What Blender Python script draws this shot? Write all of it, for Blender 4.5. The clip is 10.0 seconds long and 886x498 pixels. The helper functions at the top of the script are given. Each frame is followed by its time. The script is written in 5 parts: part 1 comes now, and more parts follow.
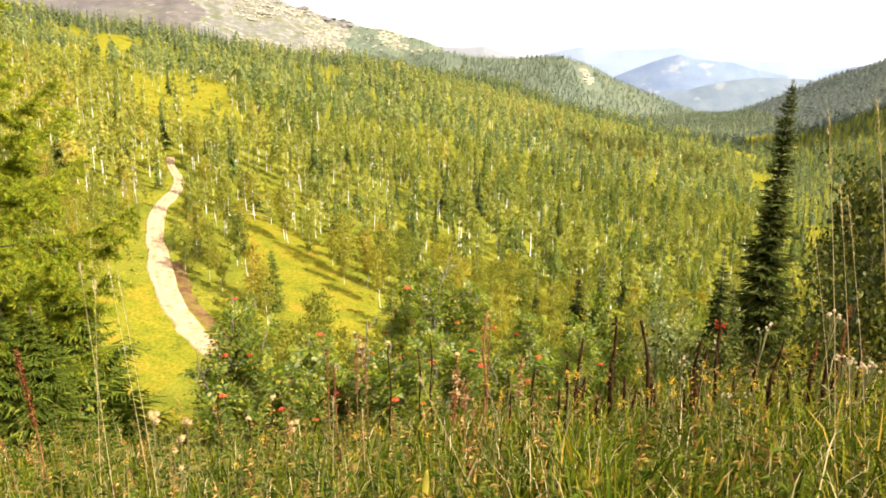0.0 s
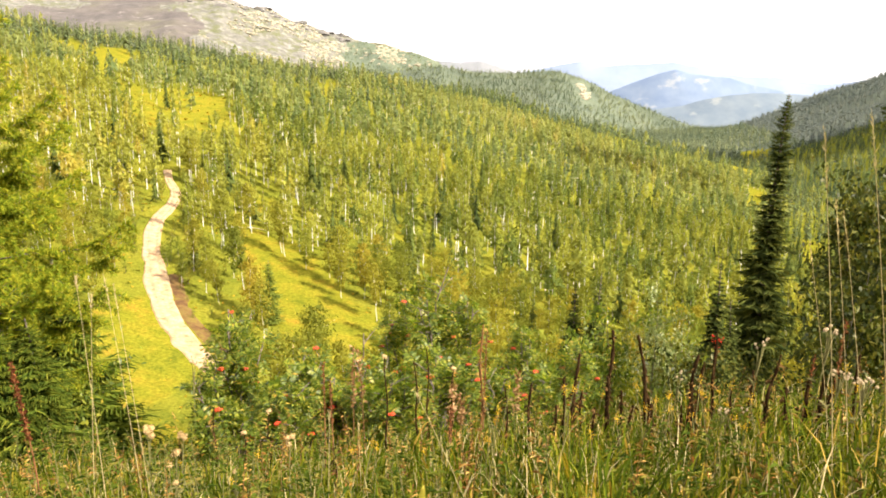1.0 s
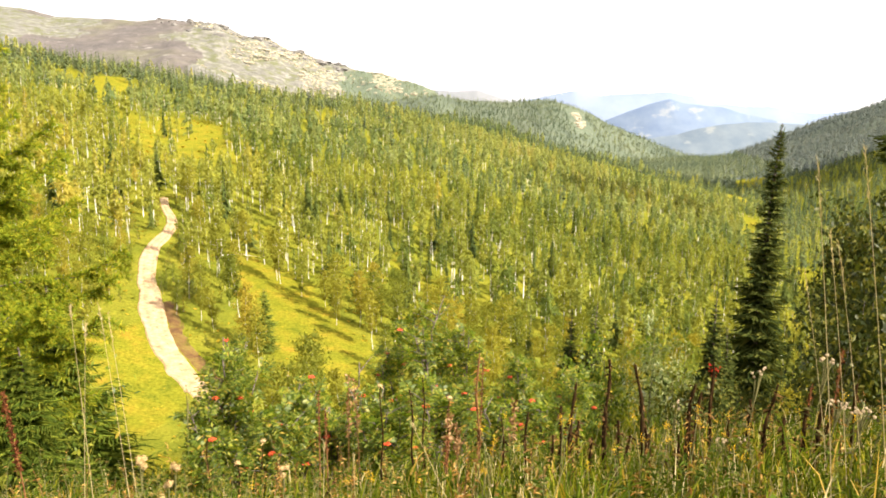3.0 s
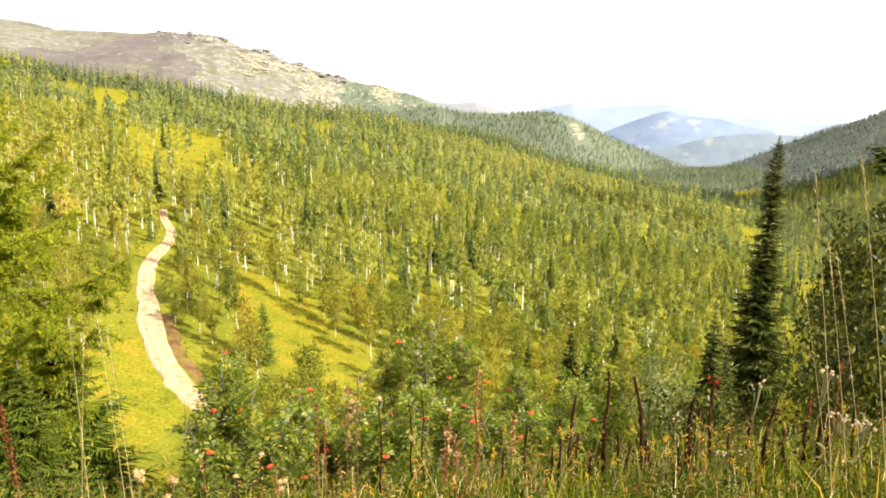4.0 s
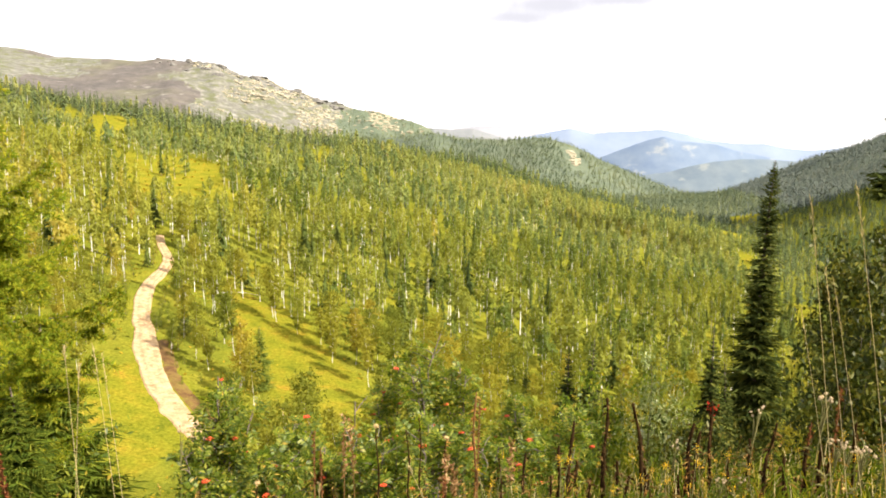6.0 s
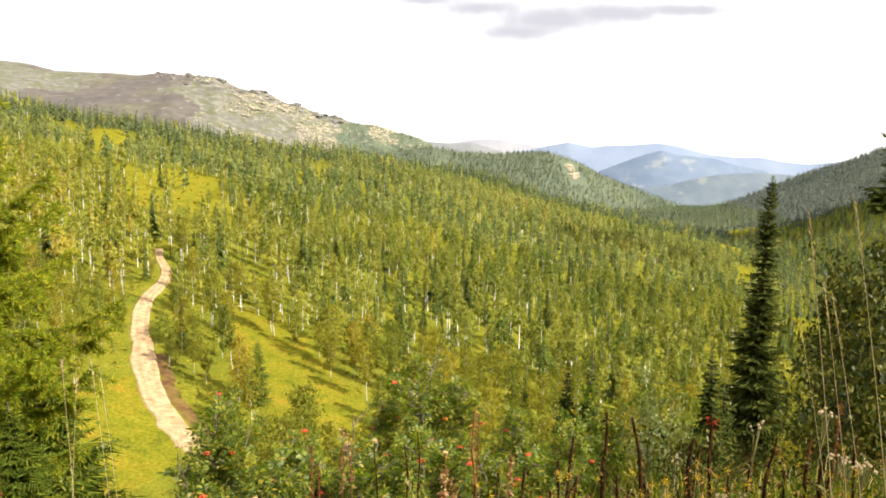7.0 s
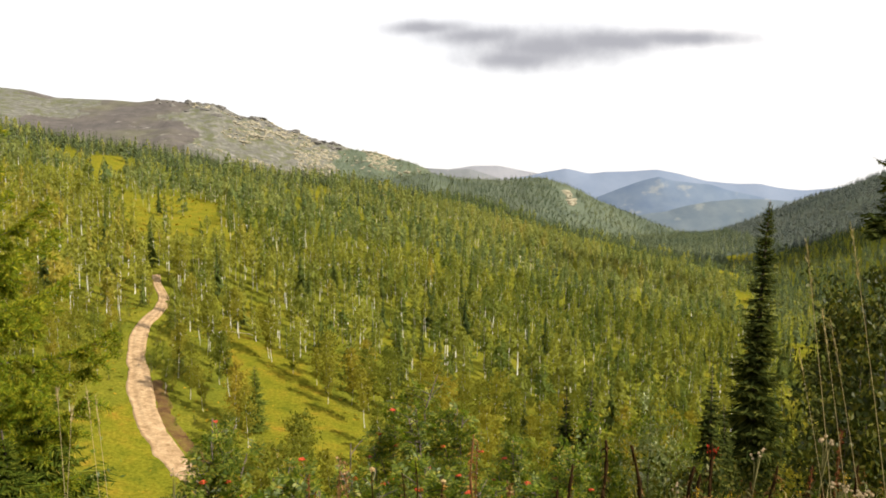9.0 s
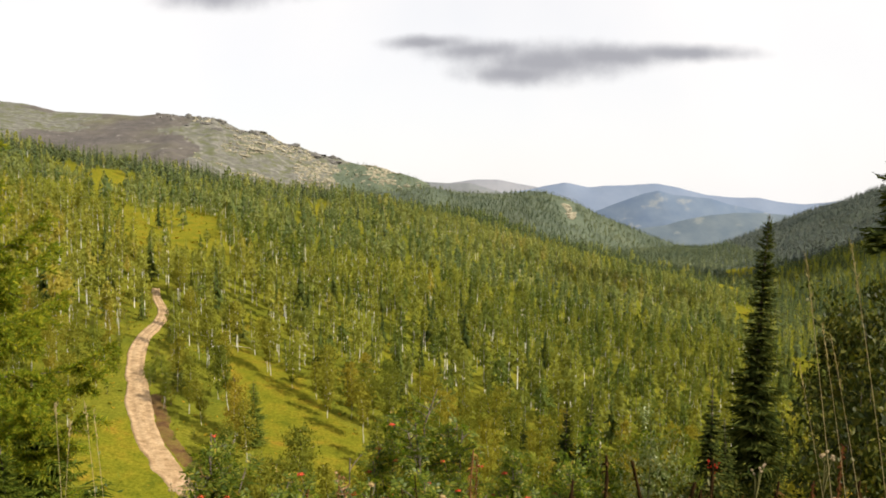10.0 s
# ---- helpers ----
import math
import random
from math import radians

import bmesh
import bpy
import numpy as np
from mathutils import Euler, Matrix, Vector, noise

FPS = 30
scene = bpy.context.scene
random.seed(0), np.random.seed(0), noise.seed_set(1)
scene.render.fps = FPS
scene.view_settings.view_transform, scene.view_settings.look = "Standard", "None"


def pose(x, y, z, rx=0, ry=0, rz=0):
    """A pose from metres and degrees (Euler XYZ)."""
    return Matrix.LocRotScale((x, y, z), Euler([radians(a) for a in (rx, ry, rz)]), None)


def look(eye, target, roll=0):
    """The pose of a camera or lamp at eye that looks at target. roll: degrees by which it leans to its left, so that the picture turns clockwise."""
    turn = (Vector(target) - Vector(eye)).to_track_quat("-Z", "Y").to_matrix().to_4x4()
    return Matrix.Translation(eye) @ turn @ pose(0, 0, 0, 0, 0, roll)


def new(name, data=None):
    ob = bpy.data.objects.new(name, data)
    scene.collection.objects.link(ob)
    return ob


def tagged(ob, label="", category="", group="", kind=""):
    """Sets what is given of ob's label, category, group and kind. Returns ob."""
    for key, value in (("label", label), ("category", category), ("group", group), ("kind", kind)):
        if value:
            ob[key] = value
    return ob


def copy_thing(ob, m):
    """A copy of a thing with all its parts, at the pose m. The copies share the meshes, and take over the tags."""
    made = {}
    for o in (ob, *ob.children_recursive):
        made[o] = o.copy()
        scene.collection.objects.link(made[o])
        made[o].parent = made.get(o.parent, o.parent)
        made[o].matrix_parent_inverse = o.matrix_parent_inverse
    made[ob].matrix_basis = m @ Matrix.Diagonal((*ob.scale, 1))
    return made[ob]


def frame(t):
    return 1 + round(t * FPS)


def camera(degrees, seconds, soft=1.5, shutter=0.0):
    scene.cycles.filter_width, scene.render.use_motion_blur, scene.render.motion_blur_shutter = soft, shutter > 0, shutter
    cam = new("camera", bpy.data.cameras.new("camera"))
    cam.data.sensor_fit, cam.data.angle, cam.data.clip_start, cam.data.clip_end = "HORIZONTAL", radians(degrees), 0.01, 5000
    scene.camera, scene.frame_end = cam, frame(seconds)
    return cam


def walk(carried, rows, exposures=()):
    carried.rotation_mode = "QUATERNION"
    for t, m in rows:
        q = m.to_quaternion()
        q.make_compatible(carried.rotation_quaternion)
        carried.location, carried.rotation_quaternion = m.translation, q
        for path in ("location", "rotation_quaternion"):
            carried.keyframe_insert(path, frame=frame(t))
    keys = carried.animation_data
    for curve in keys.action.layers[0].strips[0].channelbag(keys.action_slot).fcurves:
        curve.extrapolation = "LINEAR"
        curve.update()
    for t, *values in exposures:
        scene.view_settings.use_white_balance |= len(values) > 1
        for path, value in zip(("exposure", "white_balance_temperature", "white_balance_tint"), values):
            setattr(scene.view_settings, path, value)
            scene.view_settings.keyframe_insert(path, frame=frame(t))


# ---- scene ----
cam = camera(60.0, 10.0, soft=1.8)
# seconds, height of the eye, tilt, turn and lean in degrees
PATH = [
    (0.0, 1.578, -14.04, 1.076, -0.25), (0.5, 1.580, -13.56, 0.967, -0.10), (1.0, 1.582, -13.03, 0.843, -0.03),
    (1.5, 1.584, -12.54, 0.733, -0.08), (2.0, 1.586, -11.90, 0.668, -0.07), (2.5, 1.588, -11.41, 0.603, 0.04),
    (4.0, 1.595, -10.10, 0.467, 0.05), (4.5, 1.597, -9.71, 0.427, 0.03), (5.0, 1.600, -9.31, 0.374, 0.05),
    (5.5, 1.602, -8.76, 0.307, -0.03), (7.0, 1.608, -7.20, 0.173, 0.01), (7.5, 1.610, -6.71, 0.128, -0.06),
    (8.0, 1.612, -6.23, 0.068, -0.03), (8.5, 1.614, -5.74, 0.054, -0.08), (9.0, 1.616, -5.27, 0.023, 0.0),
    (9.5, 1.618, -4.76, 0.026, -0.01), (10.0, 1.620, -4.25, 0.0, 0.03),
]
walk(cam, [(t, pose(0, 0, z, 90 + tilt, 0, turn) @ pose(0, 0, 0, 0, 0, lean)) for t, z, tilt, turn, lean in PATH],
     [(0.0, 2.0, 6600, 17), (2.5, 1.98, 6580, 16), (5.0, 1.9, 6550, 14), (7.5, 1.43, 6530, 13), (10.0, 0.80, 6500, 12)])

# ---- sky and sun ----
SUN_TURN, SUN_UP = radians(118), radians(34)
world = bpy.data.worlds.new("sky")
scene.world = world
world.use_nodes = True
wn, wl = world.node_tree.nodes, world.node_tree.links
wn.clear()
sky = wn.new("ShaderNodeTexSky")
sky.sky_type, sky.sun_disc, sky.sun_elevation, sky.sun_rotation = "NISHITA", False, SUN_UP, SUN_TURN
clear = wn.new("ShaderNodeBackground")
clear.inputs["Strength"].default_value = 0.09
wl.new(sky.outputs[0], clear.inputs["Color"])
veil = wn.new("ShaderNodeBackground")
veil.inputs["Color"].default_value = (1.0, 0.985, 0.96, 1)
veil.inputs["Strength"].default_value = 0.6
wn_pos, wn_noise, wn_ramp = wn.new("ShaderNodeTexCoord"), wn.new("ShaderNodeTexNoise"), wn.new("ShaderNodeMapRange")
wn_noise.inputs["Scale"].default_value = 2.2
wn_noise.inputs["Detail"].default_value = 5
wl.new(wn_pos.outputs["Generated"], wn_noise.inputs["Vector"])
wn_ramp.inputs["From Min"].default_value, wn_ramp.inputs["From Max"].default_value = 0.3, 0.6
wn_ramp.inputs["To Min"].default_value, wn_ramp.inputs["To Max"].default_value = 0.80, 0.97
wl.new(wn_noise.outputs[0], wn_ramp.inputs["Value"])
wn_mix, wn_out = wn.new("ShaderNodeMixShader"), wn.new("ShaderNodeOutputWorld")
wl.new(wn_ramp.outputs[0], wn_mix.inputs[0])
wl.new(clear.outputs[0], wn_mix.inputs[1])
wl.new(veil.outputs[0], wn_mix.inputs[2])
wl.new(wn_mix.outputs[0], wn_out.inputs["Surface"])

sun = new("sun", bpy.data.lights.new("sun", "SUN"))
sun.data.energy, sun.data.angle, sun.data.color = 5.0, radians(0.6), (1.0, 0.92, 0.77)
sun_way = Vector((math.sin(SUN_TURN) * math.cos(SUN_UP), math.cos(SUN_TURN) * math.cos(SUN_UP), math.sin(SUN_UP)))
sun.matrix_world = look(sun_way * 300, (0, 0, 0))
tagged(sun, "low afternoon sun from the side", "sun", kind="structure")


# ---- materials ----
def material(name):
    m = bpy.data.materials.new(name)
    m.use_nodes = True
    m.node_tree.nodes.clear()
    return m, m.node_tree.nodes, m.node_tree.links


def noise_tex(n, l, scale, detail=4, rough=0.6, coord="Position"):
    tex = n.new("ShaderNodeTexNoise")
    tex.inputs["Scale"].default_value, tex.inputs["Detail"].default_value, tex.inputs["Roughness"].default_value = scale, detail, rough
    if coord == "Position":
        l.new(n.new("ShaderNodeNewGeometry").outputs["Position"], tex.inputs["Vector"])
    else:
        l.new(n.new("ShaderNodeTexCoord").outputs[coord], tex.inputs["Vector"])
    return tex.outputs[0]


def ramp(n, l, value, stops):
    r = n.new("ShaderNodeValToRGB")
    e = r.color_ramp.elements
    while len(e) < len(stops):
        e.new(0.5)
    for i, (at, colour) in enumerate(stops):
        e[i].position, e[i].color = at, (*colour, 1)
    l.new(value, r.inputs[0])
    return r.outputs[0]


def blend(n, l, a, b, factor, mode="MIX"):
    m = n.new("ShaderNodeMix")
    m.data_type, m.blend_type = "RGBA", mode
    for socket, v in ((m.inputs[6], a), (m.inputs[7], b)):
        if isinstance(v, tuple):
            socket.default_value = (*v, 1)
        else:
            l.new(v, socket)
    if isinstance(factor, float):
        m.inputs[0].default_value = factor
    else:
        l.new(factor, m.inputs[0])
    return m.outputs[2]


def random_of(n, l, source):
    """A number for each thing, each loose leaf or each plant of a wood."""
    if source == "object":
        return n.new("ShaderNodeObjectInfo").outputs["Random"]
    if source == "island":
        return n.new("ShaderNodeNewGeometry").outputs["Random Per Island"]
    a = n.new("ShaderNodeAttribute")
    a.attribute_name = "tint"
    return a.outputs["Fac"]


def leaf_material(name, stops, glow, source="tint", through_colour=None, size=6.0, gloss=0.0):
    """Thin leaves: they scatter light and let some of it through."""
    m, n, l = material(name)
    colour = ramp(n, l, random_of(n, l, source), stops)
    grain = ramp(n, l, noise_tex(n, l, size, 3), [(0.3, (0.84, 0.84, 0.84)), (0.7, (1.14, 1.14, 1.1))])
    colour = blend(n, l, colour, grain, 1.0, "MULTIPLY")
    each = ramp(n, l, random_of(n, l, "island"), [(0.0, (0.86, 0.87, 0.84)), (1.0, (1.14, 1.12, 1.08))])
    colour = blend(n, l, colour, each, 1.0, "MULTIPLY")
    front, back, mix, out = (n.new("ShaderNodeBsdf" + k) for k in ("Diffuse", "Translucent")), None, n.new("ShaderNodeMixShader"), n.new("ShaderNodeOutputMaterial")
    front, back = tuple(front)
    l.new(colour, front.inputs["Color"])
    l.new(blend(n, l, colour, through_colour or (1.4, 1.28, 0.6), 1.0, "MULTIPLY"), back.inputs["Color"])
    mix.inputs[0].default_value = glow
    l.new(front.outputs[0], mix.inputs[1])
    l.new(back.outputs[0], mix.inputs[2])
    last = mix.outputs[0]
    if gloss:
        shine, add = n.new("ShaderNodeBsdfGlossy"), n.new("ShaderNodeMixShader")
        shine.inputs["Roughness"].default_value = 0.45
        add.inputs[0].default_value = gloss
        l.new(last, add.inputs[1])
        l.new(shine.outputs[0], add.inputs[2])
        last = add.outputs[0]
    l.new(last, out.inputs["Surface"])
    return m


def solid_material(name, stops, scale, rough=0.9, bump=0.0, bump_scale=None, coord="Position", spots=None, detail=6, sheen=0.15):
    """Rock, soil, bark and the like: colours by noise at two sizes, with relief."""
    m, n, l = material(name)
    colour = ramp(n, l, noise_tex(n, l, scale, detail, 0.65, coord), stops)
    fine = ramp(n, l, noise_tex(n, l, scale * 9, 4, 0.6, coord), [(0.3, (0.72, 0.72, 0.72)), (0.7, (1.2, 1.2, 1.2))])
    colour = blend(n, l, colour, fine, 1.0, "MULTIPLY")
    if spots:
        tint, size, low, high = spots
        mask = ramp(n, l, noise_tex(n, l, size, 5, 0.7, coord), [(low, (0, 0, 0)), (high, (1, 1, 1))])
        colour = blend(n, l, colour, tint, mask)
    b, out = n.new("ShaderNodeBsdfPrincipled"), n.new("ShaderNodeOutputMaterial")
    l.new(colour, b.inputs["Base Color"])
    b.inputs["Roughness"].default_value = rough
    b.inputs["Specular IOR Level"].default_value = sheen
    if bump:
        bn = n.new("ShaderNodeBump")
        bn.inputs["Strength"].default_value, bn.inputs["Distance"].default_value = 0.8, bump
        l.new(noise_tex(n, l, bump_scale or scale * 3, 6, 0.7, coord), bn.inputs["Height"])
        l.new(bn.outputs[0], b.inputs["Normal"])
    l.new(b.outputs[0], out.inputs["Surface"])
    return m


MEADOW = [(0.3, (0.080, 0.090, 0.010)), (0.45, (0.124, 0.124, 0.012)), (0.58, (0.156, 0.134, 0.014)), (0.72, (0.195, 0.125, 0.017))]
WOODLAND = [(0.3, (0.075, 0.090, 0.012)), (0.5, (0.115, 0.120, 0.014)), (0.7, (0.16, 0.146, 0.018))]


def slope_material():
    """Floor of the woods, passing softly into the yellow grass of the glades."""
    m, n, l = material("wooded_slope")
    floor_ = ramp(n, l, noise_tex(n, l, 0.09, 6, 0.65), WOODLAND)
    grass_ = ramp(n, l, noise_tex(n, l, 0.22, 6, 0.65), MEADOW)
    torn = n.new("ShaderNodeMath")
    torn.operation = "ADD"
    l.new(random_of(n, l, "tint"), torn.inputs[0])
    l.new(noise_tex(n, l, 0.13, 6, 0.7), torn.inputs[1])
    mask = ramp(n, l, torn.outputs[0], [(0.72, (0, 0, 0)), (0.9, (1, 1, 1))])
    colour = blend(n, l, floor_, grass_, mask)
    fine = ramp(n, l, noise_tex(n, l, 2.0, 5, 0.7), [(0.3, (0.52, 0.58, 0.5)), (0.7, (1.36, 1.3, 1.2))])
    colour = blend(n, l, colour, fine, 1.0, "MULTIPLY")
    b, bn, out = n.new("ShaderNodeBsdfDiffuse"), n.new("ShaderNodeBump"), n.new("ShaderNodeOutputMaterial")
    bn.inputs["Strength"].default_value, bn.inputs["Distance"].default_value = 0.8, 0.3
    l.new(noise_tex(n, l, 1.7, 6, 0.7), bn.inputs["Height"])
    l.new(bn.outputs[0], b.inputs["Normal"])
    l.new(colour, b.inputs["Color"])
    l.new(b.outputs[0], out.inputs["Surface"])
    return m


SLOPE = slope_material()
HEATH = solid_material("mountain_heath", [(0.3, (0.060, 0.054, 0.052)), (0.5, (0.080, 0.071, 0.062)), (0.64, (0.094, 0.092, 0.056))], 0.0035, bump=4.0, bump_scale=0.04,
                       spots=((0.20, 0.185, 0.165), 0.03, 0.60, 0.70))
SCREE = solid_material("mountain_scree", [(0.3, (0.068, 0.071, 0.055)), (0.45, (0.098, 0.096, 0.080)), (0.58, (0.138, 0.133, 0.115)), (0.7, (0.225, 0.213, 0.185))], 0.05, bump=6.0, bump_scale=0.05,
                       spots=((0.080, 0.086, 0.042), 0.03, 0.50, 0.58))
OUTCROP = solid_material("rocky_slope", [(0.3, (0.054, 0.070, 0.048)), (0.5, (0.072, 0.090, 0.058)), (0.7, (0.098, 0.112, 0.070))], 0.012, bump=3.0, bump_scale=0.06,
                         spots=((0.24, 0.22, 0.17), 0.02, 0.66, 0.76))
TRACK = solid_material("dirt_track", [(0.3, (0.20, 0.125, 0.062)), (0.5, (0.31, 0.212, 0.115)), (0.7, (0.42, 0.305, 0.18))], 0.7, bump=0.12, bump_scale=3.0,
                       spots=((0.15, 0.09, 0.04), 0.9, 0.54, 0.68))
BANK = solid_material("bare_bank", [(0.3, (0.060, 0.028, 0.012)), (0.5, (0.105, 0.062, 0.018)), (0.7, (0.14, 0.118, 0.020))], 0.45, bump=0.1)
PALE_ROCK = solid_material("pale_rock", [(0.3, (0.17, 0.152, 0.105)), (0.6, (0.28, 0.255, 0.18)), (0.8, (0.36, 0.33, 0.24))], 0.12, bump=0.4)
STONE = solid_material("granite", [(0.3, (0.075, 0.072, 0.068)), (0.6, (0.13, 0.124, 0.112)), (0.8, (0.20, 0.188, 0.165))], 0.15, bump=0.4)

BIRCH_BARK = solid_material("birch_bark", [(0.3, (0.36, 0.34, 0.29)), (0.6, (0.56, 0.535, 0.465))], 1.5, spots=((0.07, 0.06, 0.05), 4.0, 0.62, 0.70))
DARK_BARK = solid_material("conifer_bark", [(0.3, (0.055, 0.042, 0.034)), (0.7, (0.13, 0.10, 0.08))], 6.0, bump=0.02)
GREY_BARK = solid_material("larch_bark", [(0.3, (0.06, 0.045, 0.036)), (0.7, (0.16, 0.125, 0.10))], 9.0, bump=0.02)

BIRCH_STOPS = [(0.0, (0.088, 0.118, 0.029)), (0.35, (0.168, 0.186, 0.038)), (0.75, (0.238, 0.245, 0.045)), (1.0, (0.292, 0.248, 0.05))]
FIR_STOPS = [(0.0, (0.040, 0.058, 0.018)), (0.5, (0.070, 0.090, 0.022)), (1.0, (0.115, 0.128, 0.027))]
# blue raised over the nearer woods, to put distance haze into the colour
HAZED_BIRCH_STOPS = [(0.0, (0.095, 0.130, 0.052)), (0.35, (0.158, 0.186, 0.064)), (0.75, (0.218, 0.233, 0.072)), (1.0, (0.268, 0.243, 0.076))]
HAZED_FIR_STOPS = [(0.0, (0.048, 0.072, 0.040)), (0.5, (0.076, 0.100, 0.046)), (1.0, (0.115, 0.135, 0.053))]
NEAR_BIRCH_STOPS = [(0.0, (0.088, 0.108, 0.019)), (0.45, (0.148, 0.156, 0.023)), (0.85, (0.202, 0.188, 0.026)), (1.0, (0.24, 0.196, 0.029))]
YOUNG_LEAF = leaf_material("young_birch_leaves", [(0.0, (0.082, 0.106, 0.018)), (0.6, (0.138, 0.154, 0.024)), (1.0, (0.20, 0.18, 0.03))], 0.42, "object", size=1.2)
BIRCH_LEAF = leaf_material("birch_leaves", NEAR_BIRCH_STOPS, 0.45, "object", size=1.2)
HAZED_BIRCH_WOOD = leaf_material("hazed_birch_leaves", HAZED_BIRCH_STOPS, 0.5, "tint", size=0.4)
HAZED_FIR_WOOD = leaf_material("hazed_fir_needles", HAZED_FIR_STOPS, 0.2, "tint", size=0.4)
BIRCH_WOOD = leaf_material("birch_wood_leaves", BIRCH_STOPS, 0.5, "tint", size=0.4)
FIR_LEAF = leaf_material("fir_needles", FIR_STOPS, 0.18, "object", size=1.5)
FIR_WOOD = leaf_material("fir_wood_needles", FIR_STOPS, 0.2, "tint", size=0.4)
# slate-blue needles: haze over the shaded far slope, put into the colour
HAZE_TONE_WOOD = leaf_material("haze_tone_needles", [(0.0, (0.064, 0.080, 0.082)), (0.6, (0.096, 0.112, 0.106)), (1.0, (0.13, 0.142, 0.116))], 0.15, "tint", size=0.2)
# greener, brighter copy: sunlight on the ridge is put into the colour
SUNLIT_TONE_WOOD = leaf_material("sunlit_tone_needles", [(0.0, (0.060, 0.082, 0.058)), (0.6, (0.104, 0.126, 0.078)), (1.0, (0.162, 0.176, 0.094))], 0.2, "tint", size=0.2)
BIG_FIR = leaf_material("dark_fir_needles", [(0.0, (0.022, 0.033, 0.010)), (0.7, (0.050, 0.062, 0.015)), (1.0, (0.095, 0.10, 0.022))], 0.16, "island", size=2.0)
PINE_LEAF = leaf_material("pine_needles", [(0.0, (0.07, 0.10, 0.02)), (1.0, (0.14, 0.165, 0.028))], 0.3, "island", size=1.0)
ROSEBAY = leaf_material("rosebay_pods", [(0.0, (0.13, 0.07, 0.03)), (0.7, (0.22, 0.13, 0.06)), (1.0, (0.32, 0.22, 0.13))], 0.3, "island", size=5.0)
DOCK_SEED = leaf_material("dock_seeds", [(0.0, (0.045, 0.015, 0.008)), (0.7, (0.105, 0.036, 0.015)), (1.0, (0.19, 0.08, 0.028))], 0.15, "island", size=5.0)
LOW_FIR = leaf_material("young_fir_needles", [(0.0, (0.034, 0.056, 0.009)), (0.7, (0.075, 0.10, 0.013)), (1.0, (0.13, 0.14, 0.018))], 0.2, "island", size=3.0)
LARCH_LEAF = leaf_material("larch_needles", [(0.0, (0.085, 0.135, 0.012)), (0.6, (0.165, 0.205, 0.017)), (1.0, (0.30, 0.275, 0.022))], 0.42, "island", size=2.5)
ROWAN_LEAF = leaf_material("rowan_leaves", [(0.0, (0.042, 0.070, 0.009)), (0.6, (0.110, 0.148, 0.016)), (0.93, (0.21, 0.215, 0.026)), (1.0, (0.28, 0.19, 0.03))], 0.5, "island", (1.25, 1.35, 0.5), size=3.0, gloss=0.015)
BUSH_LEAF = leaf_material("bush_leaves", [(0.0, (0.016, 0.024, 0.005)), (0.6, (0.036, 0.046, 0.008)), (1.0, (0.092, 0.088, 0.015))], 0.28, "island", size=3.0, gloss=0.01)
GRASS = leaf_material("green_grass", [(0.0, (0.022, 0.036, 0.004)), (0.55, (0.064, 0.088, 0.008)), (0.90, (0.13, 0.128, 0.012)), (0.965, (0.19, 0.13, 0.02)), (1.0, (0.26, 0.18, 0.05))], 0.38, "island", size=1.5)
SCRUB = leaf_material("scrub_leaves", [(0.0, (0.05, 0.068, 0.009)), (0.45, (0.13, 0.128, 0.011)), (0.8, (0.20, 0.155, 0.014)), (1.0, (0.30, 0.18, 0.02))], 0.45, "island", size=0.3)
WILLOW_LEAF = leaf_material("willow_leaves", [(0.0, (0.10, 0.145, 0.035)), (0.7, (0.17, 0.215, 0.065)), (1.0, (0.42, 0.44, 0.27))], 0.3, "island", size=3.0, gloss=0.04)
HERB = leaf_material("herb_leaves", [(0.0, (0.024, 0.044, 0.008)), (0.6, (0.064, 0.092, 0.013)), (0.85, (0.14, 0.13, 0.027)), (1.0, (0.15, 0.10, 0.035))], 0.35, "island", size=3.0)
RUST = leaf_material("withered_leaves", [(0.0, (0.10, 0.05, 0.018)), (0.6, (0.23, 0.115, 0.03)), (1.0, (0.38, 0.25, 0.08))], 0.2, "island", size=5.0)
FLUFF = leaf_material("seed_fluff", [(0.0, (0.26, 0.175, 0.075)), (1.0, (0.42, 0.32, 0.17))], 0.3, "island", size=6.0)
UMBEL = leaf_material("pale_seed_tufts", [(0.0, (0.27, 0.20, 0.13)), (1.0, (0.44, 0.36, 0.26))], 0.3, "island", size=6.0)
LILY = leaf_material("lily_leaf", [(0.0, (0.30, 0.27, 0.04)), (1.0, (0.36, 0.32, 0.06))], 0.35, "island", size=9.0)
YELLOW = leaf_material("yellow_petals", [(0.0, (0.36, 0.21, 0.012)), (1.0, (0.52, 0.34, 0.02))], 0.25, "island", size=6.0)
RED_LEAF = leaf_material("red_leaves", [(0.0, (0.18, 0.02, 0.014)), (1.0, (0.36, 0.035, 0.02))], 0.3, "island", size=6.0)
BERRY = solid_material("rowan_berries", [(0.3, (0.36, 0.040, 0.016)), (0.7, (0.52, 0.085, 0.024))], 8.0, rough=0.4)
DEAD_STEM = solid_material("dead_stem", [(0.3, (0.012, 0.007, 0.003)), (0.7, (0.034, 0.020, 0.008))], 14.0, bump=0.004, bump_scale=60, sheen=0.0)
RED_STEM = solid_material("red_stem", [(0.3, (0.09, 0.038, 0.012)), (0.7, (0.17, 0.085, 0.03))], 14.0)
TWIG = solid_material("shrub_bark", [(0.3, (0.07, 0.055, 0.045)), (0.7, (0.16, 0.13, 0.10))], 12.0, bump=0.006)
